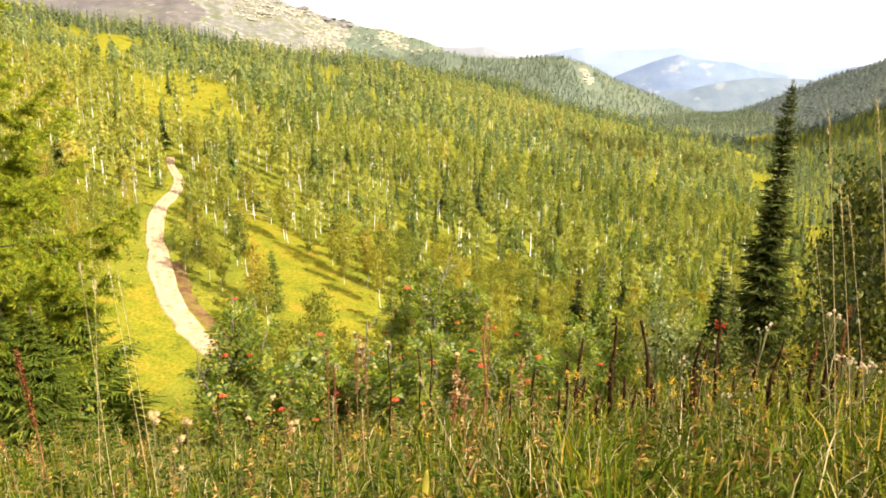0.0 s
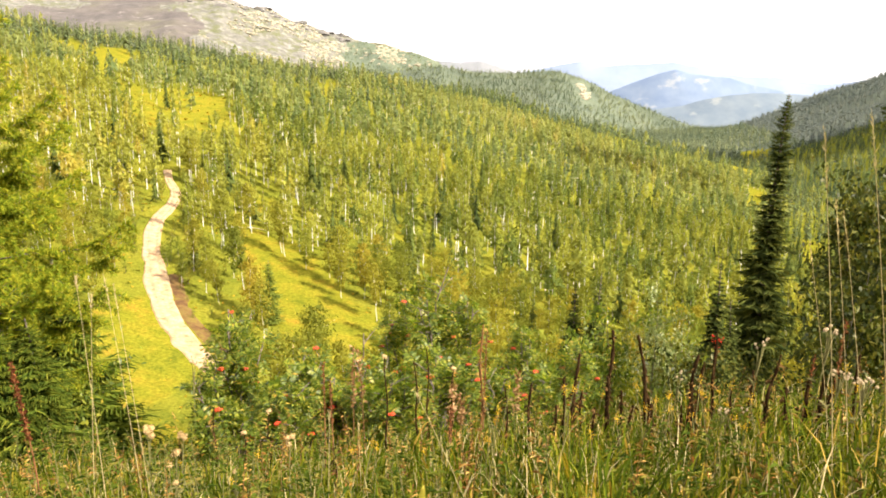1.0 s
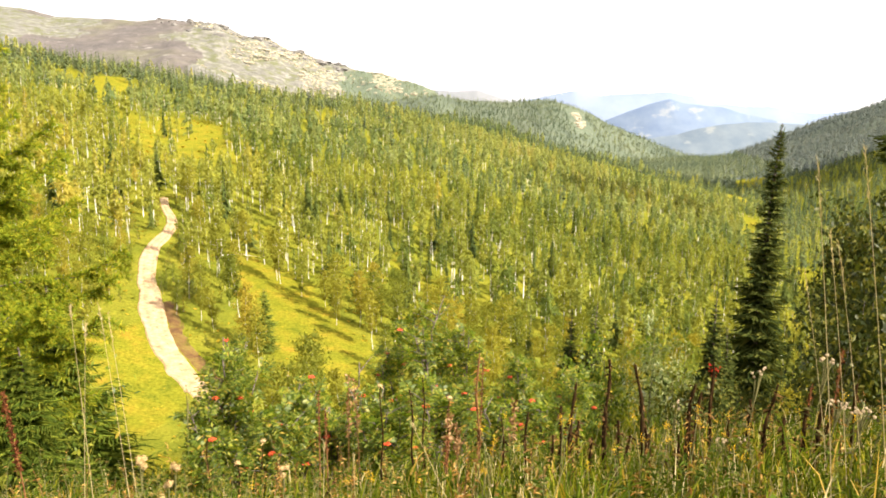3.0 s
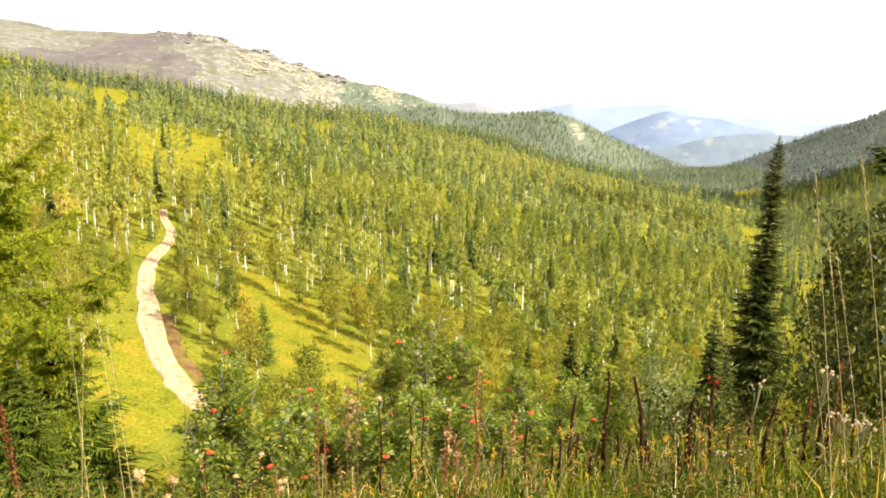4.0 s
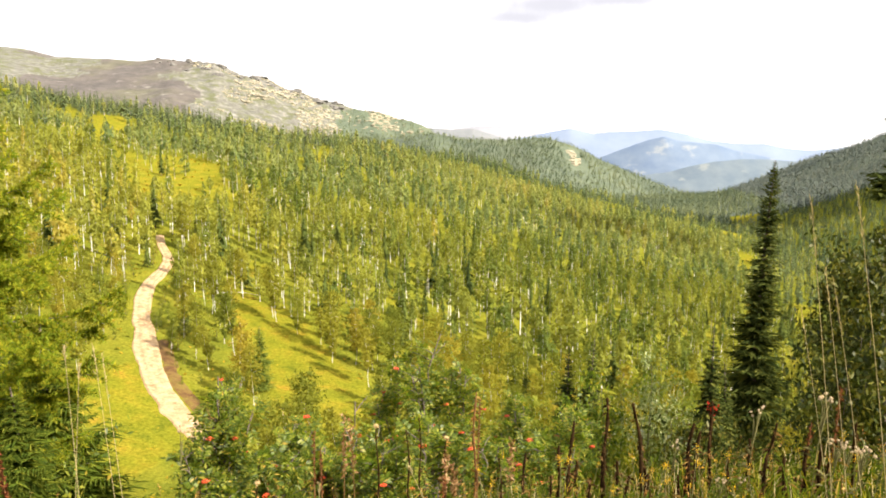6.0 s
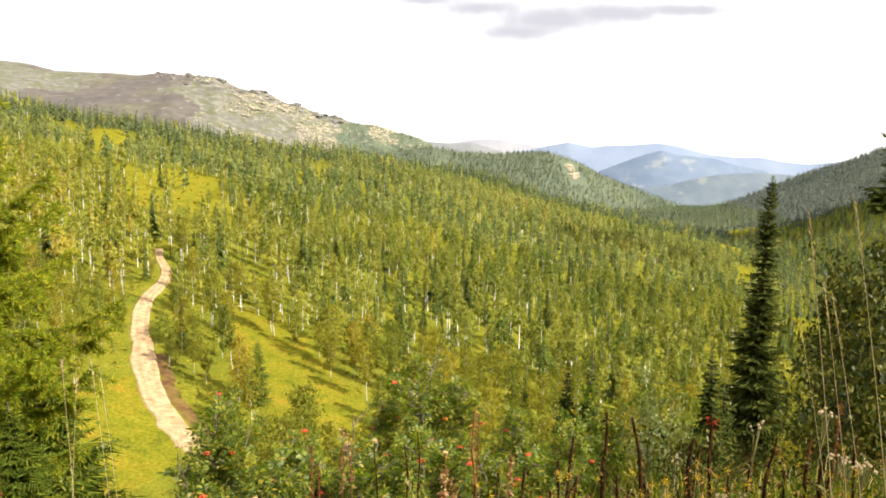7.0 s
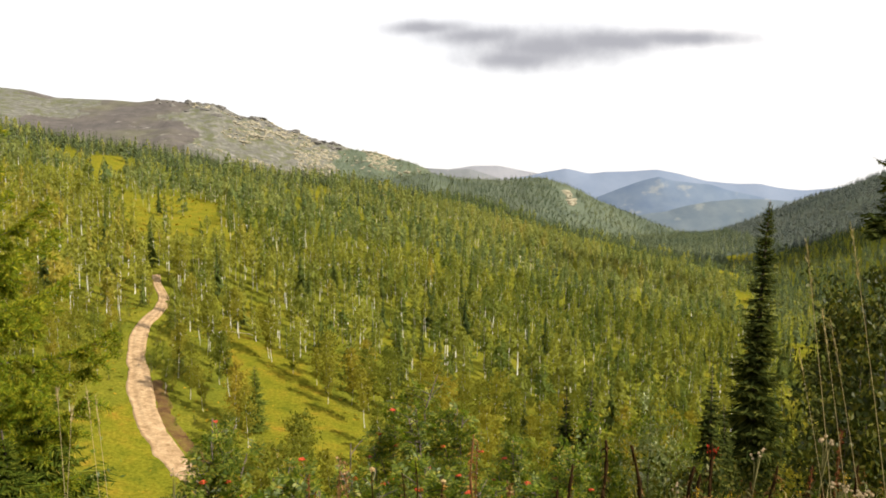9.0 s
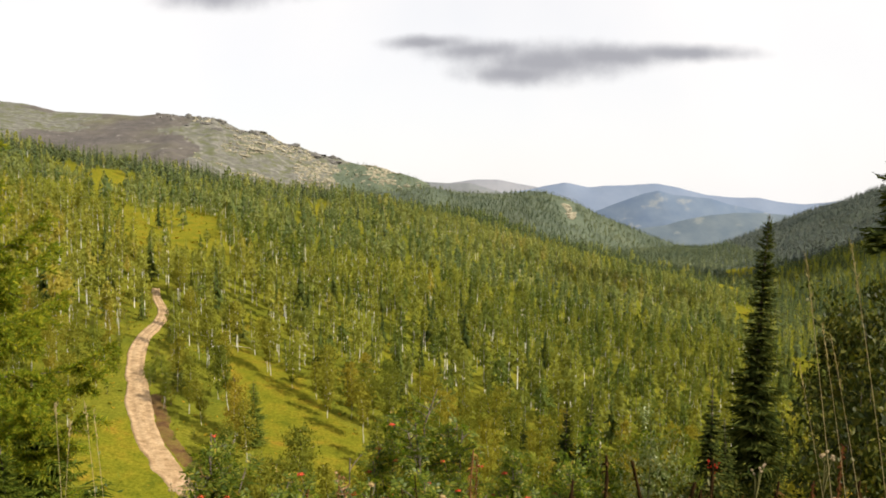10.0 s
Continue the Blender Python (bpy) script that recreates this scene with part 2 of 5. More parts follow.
DEAD_LEAF = leaf_material("dark_dry_leaves", [(0.0, (0.020, 0.012, 0.006)), (0.7, (0.07, 0.04, 0.016)), (1.0, (0.20, 0.12, 0.05))], 0.15, "island", size=5.0)
STRAW = leaf_material("dry_grass", [(0.0, (0.24, 0.195, 0.095)), (1.0, (0.40, 0.335, 0.19))], 0.25, "island", size=4.0)
HERB_STEM = solid_material("herb_stem", [(0.3, (0.075, 0.075, 0.022)), (0.7, (0.15, 0.135, 0.05))], 14.0)
# ---- shape of the land ----
def wave(x, y, size, seed):
    """Soft undulation between about -1 and 1, with humps of about that size in metres."""
    k, s = 2 * np.pi / size, seed * 1.7
    return (np.sin(k * (0.8 * x + 0.6 * y) + s) * np.cos(k * (-0.5 * x + 0.75 * y) + 2.3 * s)
            + 0.5 * np.sin(k * (1.7 * x - 1.1 * y) + 3.1 * s) * np.cos(k * (1.3 * x + 1.6 * y) + 0.7 * s)) / 1.3


def fbm(x, y, size, seed, octaves=4):
    """Irregular noise from 0 to 1, with patches of about that size in metres."""
    total, amount, out = 0.0, 1.0, 0.0
    for o in range(octaves):
        u, v = np.asarray(x, float) / size * 2 ** o + 31.7 * seed, np.asarray(y, float) / size * 2 ** o + 17.3 * o
        i, j = np.floor(u), np.floor(v)
        p, q = u - i, v - j
        p, q = p * p * (3 - 2 * p), q * q * (3 - 2 * q)

        def corner(a, b):
            h = np.sin(a * 127.1 + b * 311.7 + seed * 74.7) * 43758.5453
            return h - np.floor(h)

        out = out + amount * ((corner(i, j) * (1 - p) + corner(i + 1, j) * p) * (1 - q) + (corner(i, j + 1) * (1 - p) + corner(i + 1, j + 1) * p) * q)
        total, amount = total + amount, amount * 0.5
    return out / total


def smax(a, b, k):
    return 0.5 * (a + b + np.sqrt((a - b) ** 2 + k * k))


def crest(az, ridge):
    """Height of a ridge line over its distance, by the tangent of the direction."""
    return np.interp(az, [p[0] for p in ridge], [p[1] for p in ridge])


# tangents of direction and of height, seen from the lookout
BALD = [(-1.2, 0.13), (-0.571, 0.1174), (-0.535, 0.1116), (-0.4985, 0.1037), (-0.462, 0.1016), (-0.4258, 0.1002), (-0.389, 0.0987), (-0.353, 0.0995),
        (-0.3165, 0.095), (-0.2947, 0.0930), (-0.280, 0.0868), (-0.244, 0.079), (-0.222, 0.0728), (-0.2076, 0.0655), (-0.189, 0.0609), (-0.164, 0.0511),
        (-0.135, 0.0428), (-0.12, 0.0374), (-0.091, 0.034), (-0.069, 0.0263), (-0.047, 0.0204), (-0.0287, 0.0117), (0.0044, -0.0066), (0.06, -0.035), (0.2, -0.09), (0.5, -0.16)]
MIDDLE = [(-0.6, -0.0252), (-0.2, -0.0012), (-0.1352, -0.0012), (-0.0617, 0.0028), (-0.0177, 0.0072), (0.0117, 0.0038), (0.0484, 0.0012), (0.0778, -0.0002),
          (0.1145, 0.0019), (0.1292, 0.0012), (0.1587, -0.0068), (0.181, -0.0156), (0.203, -0.0289), (0.2328, -0.0406), (0.27, -0.0554), (0.307, -0.0679), (0.3257, -0.0732), (0.5, -0.0952)]
EYE_H = 1.6


def hill_edge(x):
    """How far off the wooded hillside turns down again."""
    west, east = np.minimum(x, 0), np.maximum(x, 0)
    return np.clip(730 + 1.05 * west + 0.0011 * west * west + 0.25 * np.minimum(east, 60) - 0.3 * np.maximum(east - 60, 0), 480, 1700)


def hillside(x, y):
    z = -53.5 - 0.2418 * x + 0.0393 * y + 1.45e-5 * x * y + 4.9e-6 * y * y - 1.035e-4 * x * x
    z = np.where(x > 700, -20 - 0.42 * x, z)
    over = np.maximum(y - hill_edge(x), 0)
    return z - over * 0.16 * over / (over + 120) + 2.2 * wave(x, y, 140, 1) * np.clip(y / 200, 0, 1) + 5 * wave(x, y, 420, 4) * np.clip(y / 500 - .3, 0, 1)


def lookout(x, y):
    """The slope on which the camera stands."""
    d = np.maximum(y, -30)
    z = -0.5 * d + 1.6 * (1 - np.exp(-np.maximum(d, 0) / 4.0)) + 0.10 * 5 * np.tanh(x / 5)
    z = z - 0.0011 * np.maximum(np.abs(x) - 20, 0) ** 1.6
    return z + 0.06 * wave(x, y, 3.1, 2) + 0.25 * wave(x, y, 13, 3) * np.clip(y / 15, 0, 1)


def height(x, y):
    x, y = np.asarray(x, float), np.asarray(y, float)
    yy = np.maximum(y, 60.0)
    az = x / yy
    floor = -78 - 0.034 * np.clip(y, 0, 2000) - 0.13 * np.maximum(y - 2000, 0)
    axis = 118 + 0.265 * y
    right = floor + 0.36 * (x - axis) - 0.00004 * np.maximum(x - axis - 500, 0) ** 2 - 0.5 * np.maximum(y - 1750, 0)
    right = right + 9 * wave(x, y, 330, 6) * np.clip((x - axis) / 250, 0, 1)
    z = smax(hillside(x, y), right, 14)
    z = smax(z, floor + 2, 10)
    bald = EYE_H + crest(az, BALD) * 2600 - 0.30 * np.abs(y - 2600)
    bald = bald + (fbm(x, y, 90, 5) - 0.5) * np.where(az > -0.37, 34, 12) * np.clip((y - 1500) / 500, 0, 1)
    mid = EYE_H - 3 + crest(az, MIDDLE) * 2000 - np.where(y < 2000, 0.22, 0.35) * np.abs(y - 2000) + 16 * (fbm(x, y, 160, 8) - 0.5) + 5 * wave(x, y, 190, 5) * np.clip((2000 - y) / 200, 0, 1)
    front = np.clip((y - 900) / 500, 0, 1)
    z = smax(z, np.where(front > 0, bald * front - 200 * (1 - front), -400), 6)
    z = smax(z, np.where(front > 0, mid * front - 200 * (1 - front), -400), 6)
    near = smax(z, lookout(x, y), 5)
    back = lookout(x, y) + np.where(y < 0, -0.12 * y, 0)
    w = np.clip((y - 12) / 25, 0, 1)
    return near * w + back * (1 - w)


# ---- mesh helpers ----
class Shape:
    """Points and triangles, gathered piece by piece."""

    def __init__(self):
        self.v, self.f, self.m, self.t, self.count = [], [], [], [], 0

    def add(self, v, f, slot=0, tint=0.5):
        v, f = np.asarray(v, float), np.asarray(f, int)
        self.v.append(v)
        self.f.append(f + self.count)
        self.m.append(np.full(len(f), slot))
        self.t.append(np.full(len(v), tint))
        self.count += len(v)

    def data(self):
        return np.concatenate(self.v), np.concatenate(self.f), np.concatenate(self.m), np.concatenate(self.t)


def make_mesh(name, shape, materials, smooth=False, tint=False):
    v, f, slot, t = shape.data() if isinstance(shape, Shape) else shape
    me = bpy.data.meshes.new(name)
    me.vertices.add(len(v))
    me.vertices.foreach_set("co", np.ascontiguousarray(v, np.float32).ravel())
    me.loops.add(len(f) * 3)
    me.loops.foreach_set("vertex_index", np.ascontiguousarray(f, np.int32).ravel())
    me.polygons.add(len(f))
    me.polygons.foreach_set("loop_start", np.arange(0, len(f) * 3, 3, dtype=np.int32))
    me.polygons.foreach_set("material_index", np.ascontiguousarray(slot, np.int32))
    me.polygons.foreach_set("use_smooth", np.full(len(f), smooth))
    for mat in materials:
        me.materials.append(mat)
    if tint:
        me.attributes.new("tint", "FLOAT", "POINT").data.foreach_set("value", np.ascontiguousarray(t, np.float32))
    me.update(calc_edges=True)
    me.validate()
    return me


def thing(name, at, label, category, group="", kind=""):
    ob = new(name)
    ob.empty_display_size = 0.2
    ob.location = at
    return tagged(ob, label, category, group, kind)


def part(name, shape, mat, parent, label="", smooth=False):
    ob = new(name, make_mesh(name, shape, [mat], smooth))
    ob.parent = parent
    return tagged(ob, label) if label else ob


def unit(v):
    return v / np.maximum(np.linalg.norm(v, axis=-1, keepdims=True), 1e-9)


def tube(shape, line, radii, sides=5, slot=0, tint=0.5, cap=True):
    """A tapering round stem along a line."""
    line, radii = np.asarray(line, float), np.asarray(radii, float)
    n = len(line)
    way = unit(np.gradient(line, axis=0))
    side = unit(np.cross(way, np.array([0.31, 0.95, 0.05])))
    other = np.cross(way, side)
    a = np.arange(sides) * 2 * np.pi / sides
    ring = line[:, None] + radii[:, None, None] * (np.cos(a)[None, :, None] * side[:, None] + np.sin(a)[None, :, None] * other[:, None])
    v = ring.reshape(-1, 3)
    i, j = np.meshgrid(np.arange(n - 1), np.arange(sides), indexing="ij")
    p, q = (i * sides + j).ravel(), (i * sides + (j + 1) % sides).ravel()
    f = np.concatenate([np.c_[p, q, q + sides], np.c_[p, q + sides, p + sides]])
    if cap:
        v = np.concatenate([v, line[-1:] + way[-1:] * radii[-1]])
        k = (n - 1) * sides
        f = np.concatenate([f, [(k + s, k + (s + 1) % sides, len(v) - 1) for s in range(sides)]])
    shape.add(v, f, slot, tint)


def blades(shape, root, way, across, length, width, bend=0.0, slot=0, tint=0.5):
    """Many pointed leaves at once: four-cornered, widest at two fifths."""
    root, way, across = (np.asarray(a, float).reshape(-1, 3) for a in (root, way, across))
    length, width = np.broadcast_to(length, len(root))[:, None], np.broadcast_to(width, len(root))[:, None]
    mid = root + way * length * 0.42 + np.array([0, 0, 1]) * bend * length * 0.3
    tip = root + way * length - np.array([0, 0, 1]) * bend * length * 0.5
    v = np.stack([root, mid + across * width / 2, tip, mid - across * width / 2], 1).reshape(-1, 3)
    b = np.arange(len(root)) * 4
    shape.add(v, np.concatenate([np.c_[b, b + 1, b + 2], np.c_[b, b + 2, b + 3]]), slot, tint)


def flecks(shape, root, way, across, length, width):
    """Many small three-cornered sprays of leaves, broad at the stem and pointed at the end."""
    side, tip = across * (width / 2)[:, None], way * length[:, None]
    v = np.stack([root + side, root - side, root + tip], 1).reshape(-1, 3)
    shape.add(v, np.arange(len(root) * 3).reshape(-1, 3))


def directions(r, n, up=0.0):
    v = r.normal(size=(n, 3))
    v[:, 2] += up
    return unit(v)


def ball(shape, centre, radius, slot=0, r=None):
    """A small eight- or twenty-sided bead."""
    p = (1 + 5 ** 0.5) / 2
    v = np.array([(-1, p, 0), (1, p, 0), (-1, -p, 0), (1, -p, 0), (0, -1, p), (0, 1, p), (0, -1, -p), (0, 1, -p), (p, 0, -1), (p, 0, 1), (-p, 0, -1), (-p, 0, 1)]) / 1.902
    f = [(0, 11, 5), (0, 5, 1), (0, 1, 7), (0, 7, 10), (0, 10, 11), (1, 5, 9), (5, 11, 4), (11, 10, 2), (10, 7, 6), (7, 1, 8), (3, 9, 4), (3, 4, 2), (3, 2, 6),
         (3, 6, 8), (3, 8, 9), (4, 9, 5), (2, 4, 11), (6, 2, 10), (8, 6, 7), (9, 8, 1)]
    shape.add(v * np.asarray(radius) + np.asarray(centre), f, slot)


# ---- trees ----
def conifer(seed, tall, wide, whorls, each, twigs, low=0.06, droop=0.25, narrow=1.0, lean=0.0, fat=1.0, ragged=0.25, rise=1.0, profile=None):
    """Trunk and crown of a fir: whorls of drooping branches with flat side twigs."""
    r = np.random.default_rng(seed)
    trunk, crown, fat0 = Shape(), Shape(), fat
    s = np.linspace(0, 1, 7)
    axis = np.c_[lean * tall * s ** 1.2, 0.02 * tall * np.sin(s * 5 + seed) * s, tall * s]
    tube(trunk, axis, tall * 0.016 * (1 - s * 0.97) + 0.008, 6)
    for k in range(whorls):
        h = low + (1 - low) * ((k + r.uniform(0, 0.5)) / whorls) ** rise
        h = min(max(h, low), 0.995)
        reach = wide * (1 - h) ** narrow + 0.02 * tall * (1 - h) + 0.03 * wide
        if profile:  # half width in metres by the distance below the tip
            reach = float(np.interp((1 - h) * tall, [q[0] for q in profile], [q[1] for q in profile]))
        base = np.array([np.interp(h, s, axis[:, i]) for i in range(3)])
        fat = fat0 * (1 + 1.3 * h * h)
        count = max(3, int(round(each * (0.6 + 0.4 * (1 - h)))))
        turn = r.uniform(0, 6.28)
        for b in range(count):
            a = turn + b * 6.283 / count + r.uniform(-0.3, 0.3)
            long = reach * r.uniform(1 - ragged * 1.6, 1 + ragged)
            out = np.array([math.cos(a), math.sin(a), 0])
            side = np.array([-out[1], out[0], 0])
            tilt = r.uniform(-0.1, 0.18) - droop * (1 - h) + (0.5 * max(h - 0.8, 0) / 0.2)
            n = max(twigs, 1)
            u = (np.arange(n) + 0.6) / (n + 0.2)
            drop = tilt * u - droop * 0.5 * u * (1 - u) + 0.16 * u ** 3
            line = base + long * (u[:, None] * out + drop[:, None] * np.array([0, 0, 1]))
            if twigs == 0:
                blades(crown, base, unit(out + np.array([0, 0, tilt])), side + np.array([0, 0, r.uniform(-.5, .5)]), long, long * 0.62 * fat)
                continue
            sub = long * (0.42 * (1 - u) + 0.16) * r.uniform(0.7, 1.3, n)
            for sign in (-1, 1):
                way = unit(out * 0.62 + sign * side * r.uniform(0.55, 1.0, (n, 1)) + np.c_[np.zeros((n, 2)), r.uniform(-0.35, 0.1, n)])
                across = unit(np.cross(way, np.array([0, 0, 1.0])) + np.c_[np.zeros((n, 2)), r.uniform(-0.7, 0.7, n)])
                blades(crown, line - way * sub[:, None] * 0.1, way, across, sub, sub * 0.42 * fat, 0.15)
            blades(crown, base, unit(line[-1] - base), side, long * 1.08, long * 0.2 * fat, 0.1)
    blades(crown, np.repeat(axis[-1:] - [0, 0, tall * 0.05], 4, 0), unit(np.c_[r.normal(0, .16, (4, 2)), np.ones(4)]), directions(r, 4), tall * 0.045, tall * 0.004)
    return trunk, crown


def broadleaf(seed, tall, wide, limbs, leaves, leaf, low=0.3, thick=0.011, bend=0.05, sides=5, stems=1, fan=0.0, face_jitter=0.38, slim=0.7, light=False):
    """Trunk and crown of a slim birch or a bush: ascending limbs, with leaves about their outer ends."""
    r = np.random.default_rng(seed)
    trunk, crown = Shape(), Shape()
    spots = []
    for stem in range(stems):
        a0 = r.uniform(0, 6.28)
        s = np.linspace(0, 1, 6)
        size = tall * (1 if stem == 0 else r.uniform(0.65, 0.98))
        spread = bend * size + fan * size * (0 if stem == 0 else 1)
        axis = np.c_[math.cos(a0) * spread * s ** 1.4, math.sin(a0) * spread * s ** 1.4, size * 0.97 * s]
        axis[1:-1, :2] += r.normal(0, 0.012 * size, (4, 2))
        tube(trunk, axis, size * thick * (1 - s * 0.93), sides)
        for k in range(max(limbs // stems, 2)):
            h = low + (0.97 - low) * (k + r.uniform(0, 1)) / max(limbs // stems, 2)
            base = np.array([np.interp(h, s, axis[:, i]) for i in range(3)])
            a = k * 2.4 + a0 + r.uniform(-0.5, 0.5)
            shape_w = math.sin(math.pi * min(max((h - low) / (1.02 - low), 0.06), 0.99)) ** 0.7 * 0.8 + 0.25
            long = wide * shape_w * r.uniform(0.6, 1.2)
            out = np.array([math.cos(a), math.sin(a), r.uniform(0.5, 1.1)])
            q = np.linspace(0, 1, 4)
            line = base + long * q[:, None] * out - np.c_[np.zeros((4, 2)), long * 0.38 * q ** 2.2]
            if not light or k % 3 == 0:
                tube(trunk, line if not light else line[::3], size * thick * 0.32 * (1 - h * 0.6) * (1 - (q if not light else q[::3]) * 0.85), 3, cap=False)
            spots.append((line, long))
    n_each = max(leaves // len(spots), 1)
    for line, long in spots:
        u = r.uniform(0.2, 1.08, n_each)
        at = np.stack([np.interp(u, np.linspace(0, 1, 4), line[:, i]) for i in range(3)], 1)
        at += r.normal(0, 1, (n_each, 3)) * long * np.array([0.2, 0.2, 0.24])
        core = line[0] * np.array([1, 1, 0]) + np.array([0, 0, 1]) * (line[0][2] + 0.25 * long)
        face = unit(unit(at - core) + face_jitter * r.normal(0, 1, (n_each, 3)))
        way = unit(np.cross(face, directions(r, n_each)) + np.array([0, 0, -0.7]))
        at = at - way * leaf * 0.4
        (flecks if light else blades)(crown, at, way, unit(np.cross(way, face)), leaf * r.uniform(0.65, 1.3, n_each), leaf * slim * r.uniform(0.7, 1.2, n_each))
    return trunk, crown


def column(seed, tall, wide, n, card, low=0.12, peak=0.35, fir=False, thick=0.010, slim=0.5, jitter=0.3, stem=True):
    """A tree seen from afar: a slim stem and a tapering crown of sprays, hanging on a birch, spread and drooping on a fir."""
    r = np.random.default_rng(seed)
    trunk, crown = Shape(), Shape()
    s = np.linspace(0, 1, 3)
    sway = 0.035 * tall * r.uniform(-1, 1)
    if stem:
        tube(trunk, np.c_[sway * s * s, 0.02 * tall * np.sin(2 * s), tall * (0.8 if fir else 0.93) * s], tall * thick * (1 - 0.85 * s), 3, cap=False)
    t = (np.arange(n) + r.uniform(0, 1, n)) / n
    t = t if fir else t ** 0.8
    a = np.arange(n) * 2.4 + r.uniform(-0.6, 0.6, n)
    prof = np.where(t < peak, 0.5 + 0.5 * t / peak, np.clip((1 - t) / (1 - peak), 0.10 if fir else 0.04, 1) ** (0.95 if fir else 0.75))
    lump = 1 + 0.32 * np.sin(2 * a + seed) * np.sin(9 * t + seed) + r.uniform(-0.3, 0.22, n)
    rad = wide * prof * lump
    if not fir:  # loose clumps with gaps between, through which the stem shows
        m = 11
        ct, ca = (np.arange(m) + r.uniform(0, 1, m)) / m, np.arange(m) * 2.4 + r.uniform(-0.5, 0.5, m)
        own = r.integers(0, m, n)
        t = np.clip(ct[own] + r.normal(0, 0.055, n), 0, 1)
        prof = np.where(t < peak, 0.5 + 0.5 * t / peak, np.clip((1 - t) / (1 - peak), 0.06, 1) ** 0.7)
        a = ca[own] + r.normal(0, 0.55, n)
        rad = wide * prof * np.clip(0.72 + r.normal(0, 0.22, n), 0.1, 1.25)
    out = np.c_[np.cos(a), np.sin(a), np.zeros(n)]
    up = np.array([0, 0, 1.0])
    high = tall * (low + (1 - low) * (t if not fir else t + 0.08 * (1 - t)))
    at = out * (rad * (0.12 if fir else 1.0))[:, None] + up * high[:, None] + np.c_[sway * (high / tall) ** 2, np.zeros((n, 2))]
    if fir:
        way = unit(out * 0.8 + up * r.uniform(-0.95, -0.3, (n, 1)))
        long = (rad * 0.95 + 0.05 * wide) / 0.75
        face = unit(out * 0.6 + up + 0.2 * r.normal(0, 1, (n, 3)))
    else:
        way = unit(out * 0.35 - up * r.uniform(0.4, 1.0, (n, 1)) + jitter * r.normal(0, 1, (n, 3)))
        long = card * (0.6 + 0.55 * prof) * r.uniform(0.65, 1.3, n)
        face = unit(out + 0.3 * up + jitter * r.normal(0, 1, (n, 3)))
    across = unit(np.cross(way, face))
    flecks(crown, at - way * (long * (0.0 if fir else 0.4))[:, None], way, across, long, long * slim * r.uniform(0.75, 1.3, n))
    if fir:
        flecks(crown, np.tile([[sway, 0, tall * 0.9]], (3, 1)), np.tile([[0, 0, 1.0]], (3, 1)), directions(r, 3) * np.array([1, 1, 0.0]), np.full(3, tall * 0.1), np.full(3, wide * 0.25))
    return trunk, crown


def ground_at(x, y, sink=0.0):
    return Vector((x, y, float(height(x, y)) - sink))


# ---- the land as one sheet ----
az_front = np.radians(np.arange(-40, 40.01, 0.25))
az_back = np.radians(np.arange(44, 317, 4.0))
turns = np.concatenate([az_front, az_back])
reach = np.sort(np.concatenate([0.5 * (4900 / 0.5) ** (np.arange(215) / 214.0), np.arange(1550, 2800, 50.0)]))
rr, aa = np.meshgrid(reach, turns, indexing="ij")  # rings run straight across the view
wide_view = np.clip(np.cos(aa), 0.7, 1)
gx, gy = rr * np.sin(aa) / wide_view, rr * np.cos(aa) / wide_view
gz = height(gx, gy)
gv = np.stack([gx, gy, gz], -1).reshape(-1, 3)
na, nr = len(turns), len(reach)
gi, gj = np.meshgrid(np.arange(nr - 1), np.arange(na), indexing="ij")
p0, p1 = (gi * na + gj).ravel(), (gi * na + (gj + 1) % na).ravel()
gf = np.concatenate([np.c_[p0, p1 + na, p1], np.c_[p0, p0 + na, p1 + na]])
gv = np.concatenate([gv, [[0, 0, float(height(0, 0))]]])
gf = np.concatenate([gf, [(j, (j + 1) % na, len(gv) - 1) for j in range(na)]])


# glades: place on the plan, half widths along and across, turn in degrees
GLADES = [(-34, 148, 30, 8, 118), (-19, 120, 17, 8, 105), (-46, 100, 20, 9, 95), (-52, 200, 12, 5, 120), (-116, 350, 50, 18, 112), (-198, 455, 66, 13, 113),
          (-91, 305, 24, 7, 175), (-66, 310, 12, 3.5, 178), (-83, 505, 34, 8, 92), (392, 1010, 60, 20, 70), (264, 690, 50, 15, 72), (192, 490, 60, 9, 70), (156, 325, 45, 9, 66), (-97, 280, 30, 17, 155), (-114, 296, 22, 16, 110), (-142, 326, 34, 14, 112), (-66, 306, 14, 7, 20), (-176, 366, 34, 10, 105), (-150, 360, 22, 6, 150), (-235, 480, 50, 9, 116), (-8, 190, 12, 3.5, 130)]


def glade(x, y):
    """1 within a glade, 0 in the wood."""
    x, y = np.asarray(x, float), np.asarray(y, float)
    out = np.zeros_like(x)
    for cx, cy, a, b, turn in GLADES:
        c, s = math.cos(radians(turn)), math.sin(radians(turn))
        u, v = ((x - cx) * c + (y - cy) * s) / a, ((y - cy) * c - (x - cx) * s) / b
        out = np.maximum(out, np.clip(2.2 * (1.25 - np.sqrt(u * u + v * v) - 0.8 * (fbm(x, y, 14, 3) - 0.5)), 0, 1))
    return out


def on_bald(x, y):
    z = height(x, y)
    bald = EYE_H + crest(x / np.maximum(y, 60), BALD) * 2600 - 0.30 * np.abs(y - 2600)
    return (y > 1250) & (z - bald < 14) & (x / np.maximum(y, 60) + 0.16 * (fbm(x, y, 220, 6) - 0.5) < -0.135)


